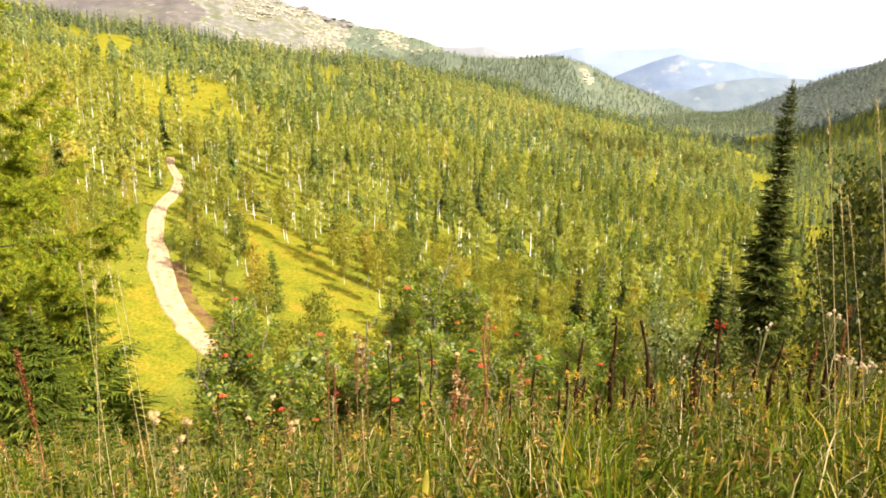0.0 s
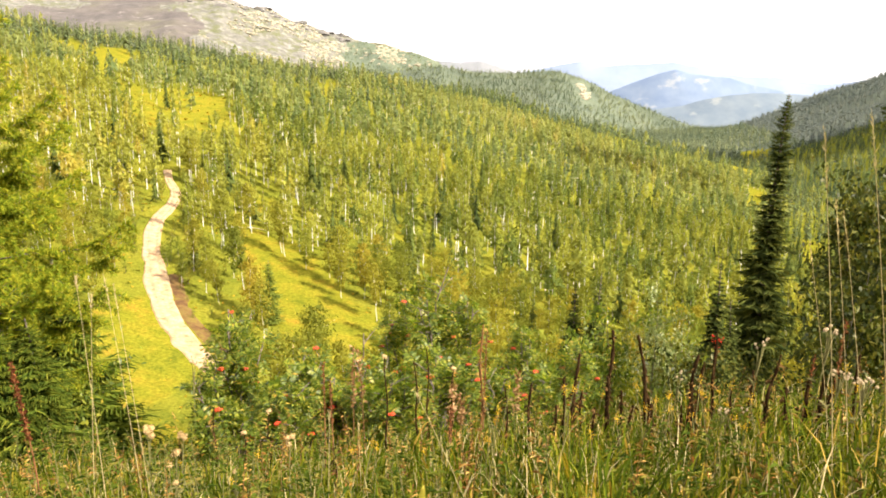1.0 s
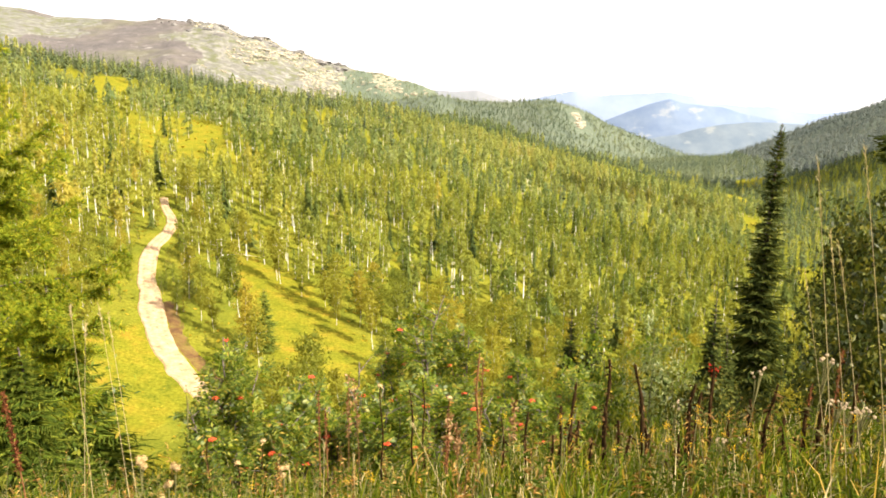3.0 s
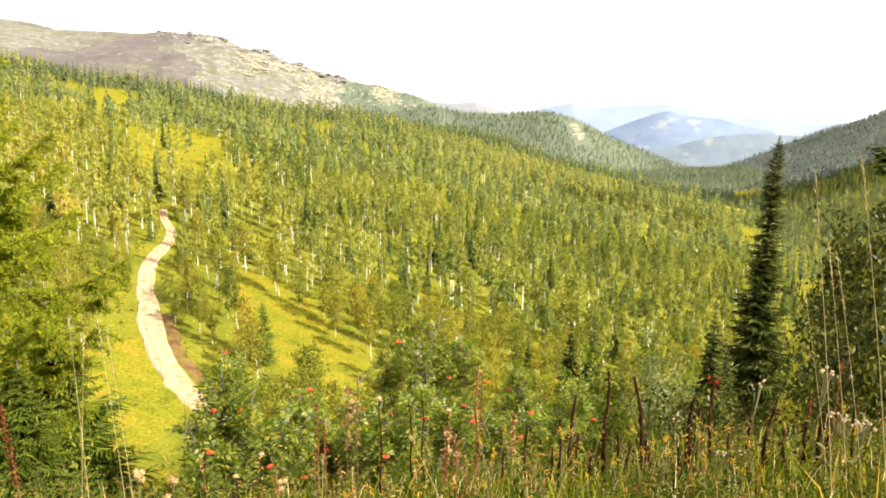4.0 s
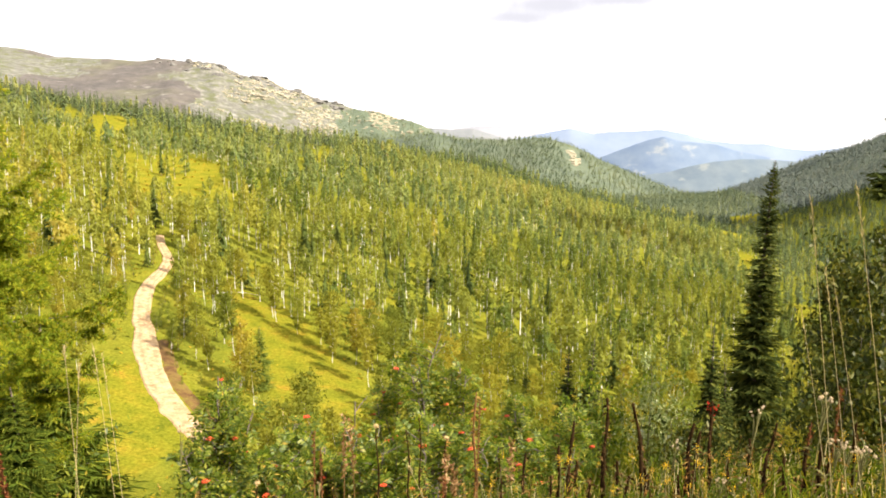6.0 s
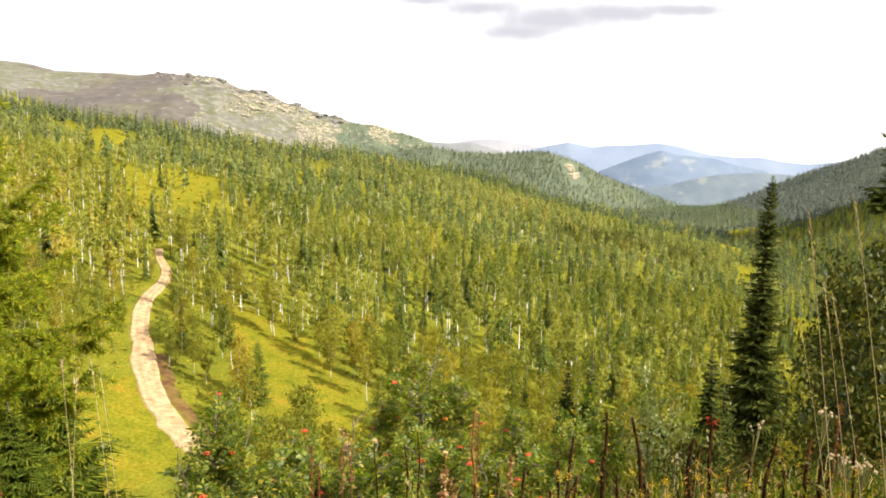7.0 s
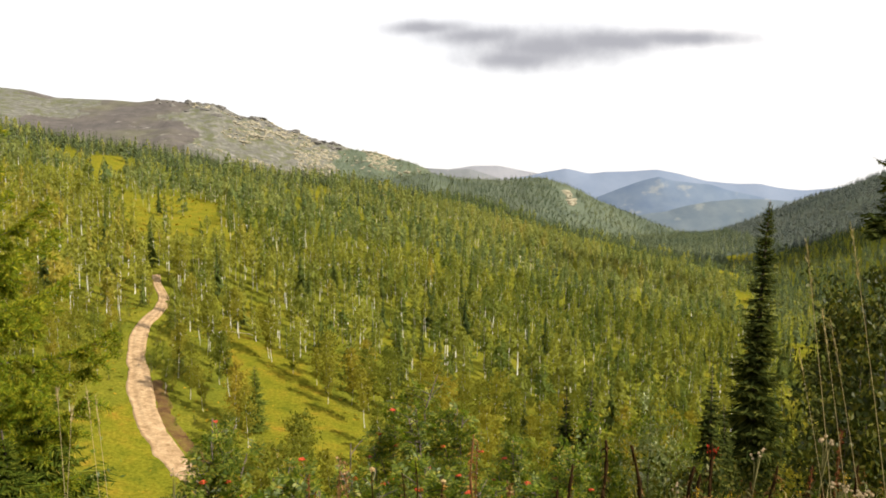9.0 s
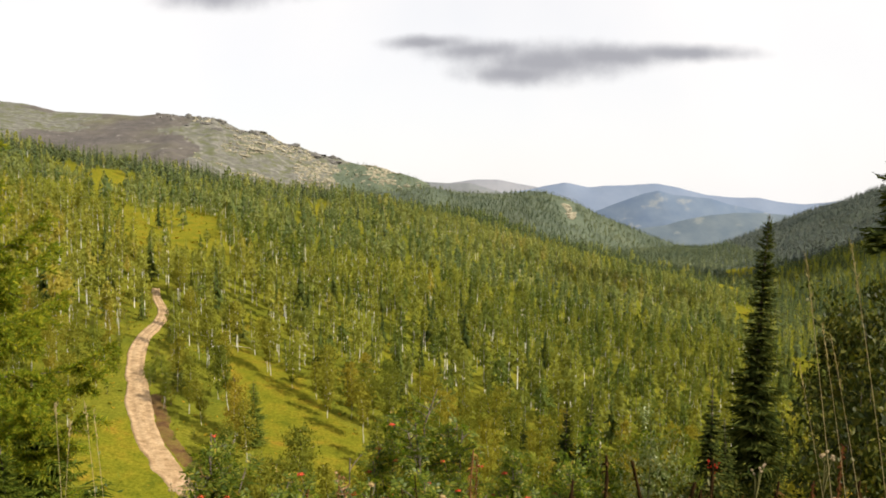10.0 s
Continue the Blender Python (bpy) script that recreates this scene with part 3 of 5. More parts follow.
def on_middle(x, y):
    z = height(x, y)
    mid = EYE_H - 8 + crest(x / np.maximum(y, 60), MIDDLE) * 2000 - np.where(y < 2000, 0.22, 0.35) * np.abs(y - 2000)
    return (y > 1200) & (z - mid < 16)


fc = gv[gf].mean(1)
slot = np.zeros(len(gf), int)
open_grass = np.maximum(((gv[:, 1] < 75) & (gv[:, 1] > 11) & (gv[:, 0] < -0.15 * gv[:, 1])) * 1.0, glade(gv[:, 0], gv[:, 1]))
slot[(fc[:, 1] > 950) & (glade(fc[:, 0], fc[:, 1]) < 0.25)] = 2
slot[on_middle(fc[:, 0], fc[:, 1])] = 2
slot[on_bald(fc[:, 0], fc[:, 1])] = 1
f_az, f_el = fc[:, 0] / np.maximum(fc[:, 1], 60), (fc[:, 2] - EYE_H) / np.maximum(fc[:, 1], 60)
edge_noise = 0.26 * (fbm(fc[:, 0], fc[:, 1], 300, 4, 6) - 0.5)
slot[(slot == 1) & ((f_az + edge_noise > -0.33) | (f_az + edge_noise < -0.515))] = 3
ground = new("ground", make_mesh("ground", (gv, gf, slot, open_grass), [SLOPE, HEATH, OUTCROP, SCREE], smooth=True, tint=True))
tagged(ground, "grassy and wooded mountain land with rocky tops", "ground", kind="structure")

# ---- dirt track ----
TRACK_LINE = [(-81.1, 215.1), (-78.4, 208.3), (-71.7, 194.7), (-67.9, 181.6), (-65.0, 165.3), (-62.1, 153.5), (-58.6, 144.1), (-55.1, 135.8), (-50.5, 125.3), (-46.0, 116.6), (-41.2, 109.9), (-37.6, 105.6), (-33.8, 101.8), (-30.2, 98.6)]


def smooth_line(points, steps):
    pts = np.array(points, float)
    u = np.arange(len(pts))
    q = np.linspace(0, len(pts) - 1, steps)
    i = np.clip(q.astype(int), 0, len(pts) - 2)
    t = (q - i)[:, None]
    m = np.gradient(pts, axis=0)
    return (2 * t ** 3 - 3 * t ** 2 + 1) * pts[i] + (t ** 3 - 2 * t ** 2 + t) * m[i] + (3 * t ** 2 - 2 * t ** 3) * pts[i + 1] + (t ** 3 - t ** 2) * m[i + 1]


line = smooth_line(TRACK_LINE, 260)
way = unit(np.gradient(line, axis=0))
nrm = np.c_[way[:, 1], -way[:, 0]]
offs = np.linspace(-1.85, 1.85, 15)
half = [(0.58 + 0.50 * np.clip(np.arange(260) / 150, 0, 1)) * (1 + 0.65 * (fbm(np.arange(260) * 1.0, np.zeros(260), 9, s, 5) - 0.5)) for s in (3, 6)]
side_w = offs[None] * np.where(offs[None] < 0, half[0][:, None], half[1][:, None])
tx = line[:, None, 0] + nrm[:, None, 0] * side_w
ty = line[:, None, 1] + nrm[:, None, 1] * side_w
mid_h = height(line[:, 0], line[:, 1])[:, None]
rut = -0.13 * (np.exp(-((offs - 0.85) / 0.3) ** 2) + np.exp(-((offs + 0.85) / 0.3) ** 2)) - 0.5 * (np.abs(offs) > 1.75)
tz = 0.55 * height(tx, ty) + 0.45 * mid_h + 0.32 + rut[None] + 0.012 * wave(tx, ty, 2.3, 5)
tz = np.maximum(tz, height(tx, ty) + 0.05 - 0.5 * (np.abs(offs) > 1.75))
tv = np.stack([tx, ty, tz], -1).reshape(-1, 3)
ti, tj = np.meshgrid(np.arange(259), np.arange(14), indexing="ij")
a0 = (ti * 15 + tj).ravel()
tf = np.concatenate([np.c_[a0, a0 + 1, a0 + 16], np.c_[a0, a0 + 16, a0 + 15]])
road = new("road", make_mesh("road", (tv, tf, np.zeros(len(tf), int), np.zeros(len(tv))), [TRACK], smooth=True))
tagged(road, "pale rutted dirt track winding up the slope", "road", kind="structure")


# bare cut bank below the track
bank_part = line[(line[:, 1] > 103) & (line[:, 1] < 134)]
bn = len(bank_part)
b_way = unit(np.gradient(bank_part, axis=0))
b_nrm = np.c_[-b_way[:, 1], b_way[:, 0]]
b_off = np.linspace(1.9, 4.6, 7)[None] * (0.75 + 0.5 * fbm(bank_part[:, 0], bank_part[:, 1], 6, 2))[:, None] * np.where(b_nrm[:, :1] @ np.ones((1, 7)) > 0, 1, -1)
bx_, by_ = bank_part[:, :1] + b_nrm[:, :1] * b_off, bank_part[:, 1:] + b_nrm[:, 1:] * b_off
bz_ = height(bx_, by_) + 0.28 * np.sin(np.linspace(0.1, 3.1, 7))[None] + 0.25 * (fbm(bx_, by_, 1.5, 7) - 0.5) - 0.1
bi, bj = np.meshgrid(np.arange(bn - 1), np.arange(6), indexing="ij")
b0 = (bi * 7 + bj).ravel()
bf = np.concatenate([np.c_[b0, b0 + 1, b0 + 8], np.c_[b0, b0 + 8, b0 + 7]])
bank = new("bank", make_mesh("bank", (np.stack([bx_, by_, bz_], -1).reshape(-1, 3), bf, np.zeros(len(bf), int), np.zeros(bn * 7)), [BANK], smooth=True))
tagged(bank, "bare reddish-brown earth bank beside the track", "bank", kind="structure")


def off_track(x, y):
    x, y = np.asarray(x, float), np.asarray(y, float)
    return np.min(np.hypot(x[..., None] - line[::4, 0], y[..., None] - line[::4, 1]), -1)


# ---- forest ----
def scatter(y0, y1, step, seed, edge=0.70):
    """Places in the wedge of land before the lookout, one to a cell of that size."""
    r = np.random.default_rng(seed)
    gy_, gx_ = np.meshgrid(np.arange(y0, y1, step), np.arange(-edge * y1 - 20, edge * y1 + 20, step), indexing="ij")
    x, y = (gx_ + r.uniform(-0.48, 0.48, gx_.shape) * step).ravel(), (gy_ + r.uniform(-0.48, 0.48, gy_.shape) * step).ravel()
    keep = np.abs(x) < edge * y + 15
    return x[keep], y[keep], r


def fir_share(x, y):
    up = np.clip((height(x, y) + 22) / 35, 0, 1) * np.clip((y - 250) / 250, 0, 1)
    far = np.clip((y - 520) / 420, 0, 1)
    edge = np.clip(1.25 + (y - hill_edge(x) - np.where(x > 0, 0, 20)) / 120, 0, 1)
    bank_right = np.clip((x / np.maximum(y, 60) - 0.40) / 0.05, 0, 1) * np.clip((y - 150) / 80, 0, 1)
    return np.clip(0.06 + 0.7 * bank_right + 0.35 * up + 0.2 * far + 0.85 * edge + 0.9 * (fbm(x, y, 95, 8) - 0.5), 0.04, 0.9) * np.where((y < 330) & (bank_right < 0.5), 0.5, 1.0)


def wood(name, label, category, kinds, x, y, size, r, leaf, bark):
    """Many trees of a few patterns, too many to count, in one mesh."""
    vs, fs, ms, ts, count = [], [], [], [], 0
    z = height(x, y)
    pick = r.integers(0, len(kinds), len(x))
    for k, (trunk, crown) in enumerate(kinds):
        tv_, tf_ = trunk.data()[:2] if trunk.v else (np.zeros((0, 3)), np.zeros((0, 3), int))
        cv_, cf_, _, _ = crown.data()
        v = np.concatenate([tv_, cv_])
        f = np.concatenate([tf_, cf_ + len(tv_)])
        sl = np.concatenate([np.zeros(len(tf_), int), np.ones(len(cf_), int)])
        sel = np.nonzero(pick == k)[0]
        if not len(sel):
            continue
        a = r.uniform(0, 6.28, len(sel))
        c, s, q = np.cos(a)[:, None], np.sin(a)[:, None], size[sel][:, None]
        w = q * r.uniform(0.75, 1.4, (len(sel), 1))
        px = x[sel][:, None] + w * (c * v[:, 0] - s * v[:, 1])
        py = y[sel][:, None] + w * (s * v[:, 0] + c * v[:, 1])
        pz = z[sel][:, None] - 0.15 + q * v[:, 2]
        vs.append(np.stack([px, py, pz], -1).reshape(-1, 3))
        fs.append((f[None] + (np.arange(len(sel)) * len(v))[:, None, None] + count).reshape(-1, 3))
        ms.append(np.tile(sl, len(sel)))
        ts.append(np.repeat(np.clip(r.normal(0.43, 0.2, len(sel)) + 0.7 * (fbm(x[sel], y[sel], 60, 9) - 0.5) + 0.9 * (fbm(x[sel], y[sel], 190, 4, 2) - 0.5), 0, 1), len(v)))
        count += len(v) * len(sel)
    ob = new(name, make_mesh(name, (np.concatenate(vs), np.concatenate(fs), np.concatenate(ms), np.concatenate(ts)), [bark, leaf], tint=True))
    return tagged(ob, label, category, kind="stuff")


def keep_open(x, y, r):
    g = glade(x, y)
    ok = (r.uniform(0, 1, len(x)) > g * np.where((y > 240) & (x < 0), 0.95, 0.97)) & (off_track(x, y) > 3.4)
    d = off_track(x, y)
    near_x = np.interp(-y, -line[:, 1], line[:, 0])
    sunny = (d < 7) & (y < 200) & (y > 95) & (r.uniform(0, 1, len(x)) < np.where(x > near_x, 0.6, 0.1))
    # what lies behind a rise is thinner
    steps = np.linspace(0.25, 0.97, 40)[:, None]
    line_of_sight = np.max((height(x * steps, y * steps) + 4 - EYE_H) / (y * steps), 0)
    hidden = (height(x, y) + 11 - EYE_H) / y < line_of_sight
    return ok & ~on_bald(x, y) & ~sunny & ~(hidden & (y > 560) & (r.uniform(0, 1, len(x)) < 0.75))


# far woods
far_fir = [column(40 + i, 13, 1.5 + 0.15 * i, 36, 0, low=0.05, peak=0.06, fir=True, slim=0.68) for i in range(5)]
far_birch = [column(60 + i, 9 + 0.5 * i, 2.0 - 0.12 * i, 60, 1.35, low=0.14 + 0.05 * i, peak=0.5 - 0.04 * i, slim=0.62, thick=0.009) for i in range(6)]
x, y, r = scatter(330, 1000, 6.5, 11, 0.61)
ok = keep_open(x, y, r) & (height(x, y) > -125) & ((y < 900) | (y < hill_edge(x) + 160) | (x < -0.06 * y))
x, y = x[ok], y[ok]
is_fir = r.uniform(0, 1, len(x)) < fir_share(x, y)
sz = (0.5 + 0.85 * r.uniform(0, 1, len(x)) ** 0.9) * (0.75 + 0.5 * fbm(x, y, 45, 2)) * np.where(is_fir, np.clip(1.1 - y / 2400, 0.7, 1), 1)
wood("fir_wood", "dense dark fir wood on the slope, haze tint in its colour", "forest", far_fir, x[is_fir], y[is_fir], sz[is_fir], r, HAZED_FIR_WOOD, DARK_BARK)
wood("birch_wood", "light green birch wood on the slope, haze tint in its colour", "forest", far_birch, x[~is_fir], y[~is_fir], sz[~is_fir], r, HAZED_BIRCH_WOOD, BIRCH_BARK)

# farthest woods, on the slopes across the valley
tiny_fir = [column(80 + i, 10.5, 2.0 + 0.2 * i, 17, 0, low=0.0, peak=0.08, fir=True, slim=0.95, stem=False) for i in range(4)]
x, y, r = scatter(900, 2050, 8.7, 12, 0.61)
ok = keep_open(x, y, r) & ((y > 1000) | (y > hill_edge(x) + 160)) & ~(on_middle(x, y) & (r.uniform(0, 1, len(x)) < 0.1))
ok &= (x / y > -0.06) | on_middle(x, y)
rise = (height(x, y) - EYE_H) / y
ok &= ~((np.abs(x / y + 0.082) < 0.024) & (np.abs(rise - 0.019) < 0.013)) & ~((np.abs(x / y - 0.162 + 0.55 * (rise + 0.022)) < 0.010) & (np.abs(rise + 0.028) < 0.016))
ok &= ~((x / y < 0.0) & (r.uniform(0, 1, len(x)) < 0.35))
x, y = x[ok], y[ok]
across = x > 178 + 0.265 * y
sz = r.uniform(0.65, 1.3, len(x))
wood("far_fir_wood", "distant conifer forest across the valley, slate haze tone in its colour", "forest", tiny_fir, x[across], y[across], sz[across], r, HAZE_TONE_WOOD, DARK_BARK)
wood("ridge_fir_wood", "distant conifer forest on the ridge, sunlit green in its colour", "forest", tiny_fir, x[~across], y[~across], sz[~across], r, SUNLIT_TONE_WOOD, DARK_BARK)

# thin wood on the rocky shoulder below the bald mountain
x, y, r = scatter(2030, 2640, 12.5, 19, 0.26)
az, rise = x / y, (height(x, y) - EYE_H) / y
ok = (az < 0.0) & ~on_bald(x, y) & ~((np.abs(az + 0.082) < 0.022) & (np.abs(rise - 0.019) < 0.012)) & (r.uniform(0, 1, len(x)) < np.clip(0.25 + (az + 0.19) * 6, 0.1, 0.85))
wood("shoulder_wood", "thin dark conifers on the rocky shoulder", "forest", tiny_fir, x[ok], y[ok], r.uniform(0.6, 1.2, ok.sum()), r, SUNLIT_TONE_WOOD, DARK_BARK)

# middle woods
mid_fir = [column(20 + i, 12, 1.45 + 0.15 * i, 190, 0, low=0.04, peak=0.05, fir=True, slim=0.36) for i in range(5)]
mid_birch = [column(30 + i, 9.5 + 0.5 * i, 1.85 - 0.1 * i, 190, 0.76, low=(0.14, 0.28, 0.40, 0.50)[i % 4], peak=0.5 - 0.03 * i, slim=0.6, thick=0.009, jitter=0.5) for i in range(8)]
x, y, r = scatter(158, 330, 5.1, 13, 0.62)
ok = keep_open(x, y, r)
x, y = x[ok], y[ok]
is_fir = r.uniform(0, 1, len(x)) < fir_share(x, y)
sz = (0.5 + 0.85 * r.uniform(0, 1, len(x))) * (0.75 + 0.5 * fbm(x, y, 35, 2))
wood("middle_fir_wood", "fir trees scattered among birches", "forest", mid_fir, x[is_fir], y[is_fir], sz[is_fir], r, FIR_WOOD, DARK_BARK)
wood("middle_birch_wood", "slim white-stemmed birches in full leaf", "forest", mid_birch, x[~is_fir], y[~is_fir], sz[~is_fir], r, BIRCH_WOOD, BIRCH_BARK)


def plant(name, label, category, group, built, bark, leaf, at, turn=0.0, scale=1.0, kind=""):
    ob = thing(name, at, label, category, group, kind)
    ob.rotation_euler[2] = turn
    ob.scale = (scale, scale, scale)
    trunk, crown = built
    part("trunk", trunk, bark, ob, smooth=True)
    part("crown", crown, leaf, ob)
    return ob


# nearer trees, each by itself
near_fir = [conifer(200 + i, 11, 1.8, 26, 7, 3, low=0.04, fat=1.35) for i in range(4)]
near_birch = [broadleaf(210 + i, 10.5, 1.9, 26, 920, 0.36, low=0.14 + 0.05 * i, thick=0.0055, bend=0.04 + 0.02 * i, slim=0.85, sides=4, light=True, face_jitter=0.6) for i in range(5)]
x, y, r = scatter(84, 158, 5.9, 14, 0.62)
ok = keep_open(x, y, r) & ~((x < -0.28 * y) & (x > -0.5 * y) & (y < 108))
x, y = x[ok], y[ok]
is_fir = r.uniform(0, 1, len(x)) < fir_share(x, y)
for flag, models, name, label, bark, leaf in ((True, near_fir, "fir_tree", "slim dark green fir on the grassy slope", DARK_BARK, FIR_LEAF),
                                              (False, near_birch, "birch_tree", "slim birch with white trunk and yellow-green leaves", BIRCH_BARK, BIRCH_LEAF)):
    first = {}
    for px, py in zip(x[is_fir == flag], y[is_fir == flag]):
        k, turn, size = int(r.integers(0, len(models))), r.uniform(0, 6.28), r.uniform(0.6, 1.2)
        at = ground_at(px, py, 0.15)
        if k in first:
            m = Matrix.Translation(at) @ Matrix.Rotation(turn, 4, "Z")
            ob = copy_thing(first[k], m)
            ob.scale = (size, size, size)
        else:
            first[k] = plant(name, label, "tree", name + "s of the slope", models[k], bark, leaf, at, turn, size)

# tufts and low scrub on the open slope
x, y, r = scatter(76, 215, 1.5, 16, 0.56)
ok = (off_track(x, y) > 2.6) & (r.uniform(0, 1, len(x)) < np.where(x < 0.05 * y, 0.6, 0.2))
x, y = x[ok], y[ok]
n = len(x)
tuft = Shape()
tall_ = r.uniform(0.15, 0.62, n) ** 1.3 * (0.5 + 1.4 * fbm(x, y, 12, 2)) * np.where(glade(x, y) > 0.5, 0.7, 1.3)
for k in range(3):
    a = r.uniform(0, 6.28, n)
    out = np.c_[np.cos(a), np.sin(a), np.full(n, 0.42)]
    blades(tuft, np.c_[x, y, height(x, y) - 0.05], unit(out), np.c_[-np.sin(a), np.cos(a), np.zeros(n)], tall_ * 1.2, tall_ * 0.8)
x, y, r = scatter(215, 420, 2.2, 18, 0.56)
ok = (off_track(x, y) > 2.6) & (glade(x, y) > 0.2) & (x < 0) & (r.uniform(0, 1, len(x)) < 0.16)
x, y = x[ok], y[ok]
n = len(x)
tall_ = r.uniform(0.3, 1.1, n) ** 1.5
for k in range(3):
    a = r.uniform(0, 6.28, n)
    blades(tuft, np.c_[x, y, height(x, y) - 0.05], unit(np.c_[np.cos(a), np.sin(a), np.full(n, 0.9)]), np.c_[-np.sin(a), np.cos(a), np.zeros(n)], tall_ * 1.2, tall_ * 0.9)
tagged(new("scrub", make_mesh("scrub", tuft, [SCRUB])), "tufts of grass and low scrub on the slope", "scrub", kind="stuff")

# birches that stand at the edge of the glade, and young ones down the near slope
for k, (px, py, tall) in enumerate([(-35.9, 158, 12.5), (-37, 160, 11), (-21.5, 140, 9), (-14, 141, 9.5), (-30.5, 153, 8.5), (-10.5, 150, 11), (-46, 170, 12), (-25, 149, 8), (13, 120, 10), (19, 128, 11), (26, 122, 10), (34, 126, 11), (42, 118, 9),
                                    (-71, 205, 13), (-58, 176, 11), (6, 118, 9), (49, 112, 9)]):
    m = Matrix.Translation(ground_at(px, py, 0.15)) @ Matrix.Rotation(k * 1.7, 4, "Z")
    ob = copy_thing(first[(k * 2 + 2) % 5], m)
    ob.scale = (tall / 10.5,) * 3
young = [broadleaf(230 + i, 4.5, 1.2, 16, 620, 0.2, low=0.12, thick=0.007, bend=0.05, stems=2, fan=0.12, face_jitter=0.7, slim=0.6) for i in range(4)]
x, y, r = scatter(17, 84, 4.4, 15, 0.62)
ok = (r.uniform(0, 1, len(x)) < np.where(x / y < np.where(y < 50, -0.07, -0.16), np.where(x / y < -0.26, 0.0, 0.08), 0.5)) & (glade(x, y) < 0.3) & ~((x / y > 0.33) & (y < 60)) & ~((x / y > 0.13) & (x / y < 0.34) & (y < 46) & (r.uniform(0, 1, len(x)) < 0.7))
young_first = {}
for px, py in zip(x[ok], y[ok]):
    k, turn, size = int(r.integers(0, 4)), r.uniform(0, 6.28), r.uniform(0.5, 1.15) * (0.8 + 0.006 * py)
    at = ground_at(px, py, 0.1)
    if k in young_first:
        ob = copy_thing(young_first[k], Matrix.Translation(at) @ Matrix.Rotation(turn, 4, "Z"))
        ob.scale = (size, size, size)
    else:
        young_first[k] = plant("young_birch", "bushy young birch with fresh green leaves", "tree", "young birches on the near slope", young[k], TWIG, YOUNG_LEAF, at, turn, size)

for k in range(60):
    spot = line[int(12 + 2.4 * k)]
    off = (3.0 + 9.0 * r.uniform() ** 1.6) * (1 if k % 3 else -1)
    px, py = spot[0] + off, spot[1] + r.uniform(-2, 2)
    ob = copy_thing(young_first[k % 4], Matrix.Translation(ground_at(px, py, 0.1)) @ Matrix.Rotation(k * 1.1, 4, "Z"))
    ob.scale = (r.uniform(0.45, 1.0),) * 3

for k in range(46):  # low shoots between the track and the glade
    spot = line[int(40 + 4.2 * k)]
    px, py = spot[0] + 4 + 15 * r.uniform() ** 1.3, spot[1] + r.uniform(-3, 3)
    if glade(px, py) < 0.8 or k % 3 == 0:
        ob = copy_thing(young_first[k % 4], Matrix.Translation(ground_at(px, py, 0.1)) @ Matrix.Rotation(k * 1.3, 4, "Z"))
        ob.scale = (r.uniform(0.25, 0.6),) * 3

# fallen and broken birches on the glade
for k, (x0, y0, x1, y1, lift, thick) in enumerate([(-52, 168, -43, 173, 0.9, 0.08), (-60, 190, -55, 184, 0.7, 0.08), (-84, 186, -78, 181, 1.1, 0.09), (34, 190, 41, 186, 1.0, 0.10)]):
    q = np.linspace(0, 1, 7)
    px, py = x0 + (x1 - x0) * q, y0 + (y1 - y0) * q
    log = Shape()
    base = ground_at(x0, y0)
    pts = np.c_[px, py, height(px, py) + 0.1 + lift * np.sin(q * 2.6)] - np.array(base)
    tube(log, pts, thick * (1.1 - 0.7 * q), 6)
    ob = thing("fallen_birch", base, "fallen white birch trunk lying on the slope", "log", "fallen birches")
    part("trunk", log, BIRCH_BARK, ob, smooth=True)


def tall_to(x, y, top):
    """How tall a plant at that place must be to reach the height top."""
    return top - float(height(x, y))


# ---- far ridges ----
def far_ridge(name, label, y, line, mat, seed, drop=520, rough=6.0):
    """A ridge behind the valley: crest by tangents of direction and height, falling towards the lookout."""
    az = np.linspace(line[0][0], line[-1][0], 170)
    el = np.interp(az, [p[0] for p in line], [p[1] for p in line])
    rows = np.linspace(0, 1, 30)
    a, q = np.meshgrid(az, rows, indexing="ij")
    yy = y - 560 * q
    xx = a * y
    wide_el = np.convolve(np.pad(el, 30, mode="edge"), np.hanning(61) / np.hanning(61).sum(), "valid")
    low = np.clip(q * 5, 0, 1)
    el = el[:, None] * (1 - low) + np.minimum(wide_el, el + 0.004)[:, None] * low
    spur = ((fbm(xx, yy * 0.7, 300, seed) - 0.5) * 22 + (fbm(xx, yy, 90, seed + 1) - 0.5) * 10) * np.clip(q * 3, 0, 1)
    zz = EYE_H + el * y + rough * (2.2 * (fbm(xx, yy, 180, seed) - 0.5) + 1.2 * (fbm(xx, yy, 50, seed + 3) - 0.5)) - drop * (0.75 * q + 0.25 * q * q) + spur
    v = np.stack([xx, yy, zz], -1).reshape(-1, 3)
    i, j = np.meshgrid(np.arange(169), np.arange(29), indexing="ij")
    p = (i * 30 + j).ravel()
    f = np.concatenate([np.c_[p, p + 1, p + 31], np.c_[p, p + 31, p + 30]])
    ob = new(name, make_mesh(name, (v, f, np.zeros(len(f), int), np.zeros(len(v))), [mat], smooth=True))
    return tagged(ob, label, "mountain", kind="structure")


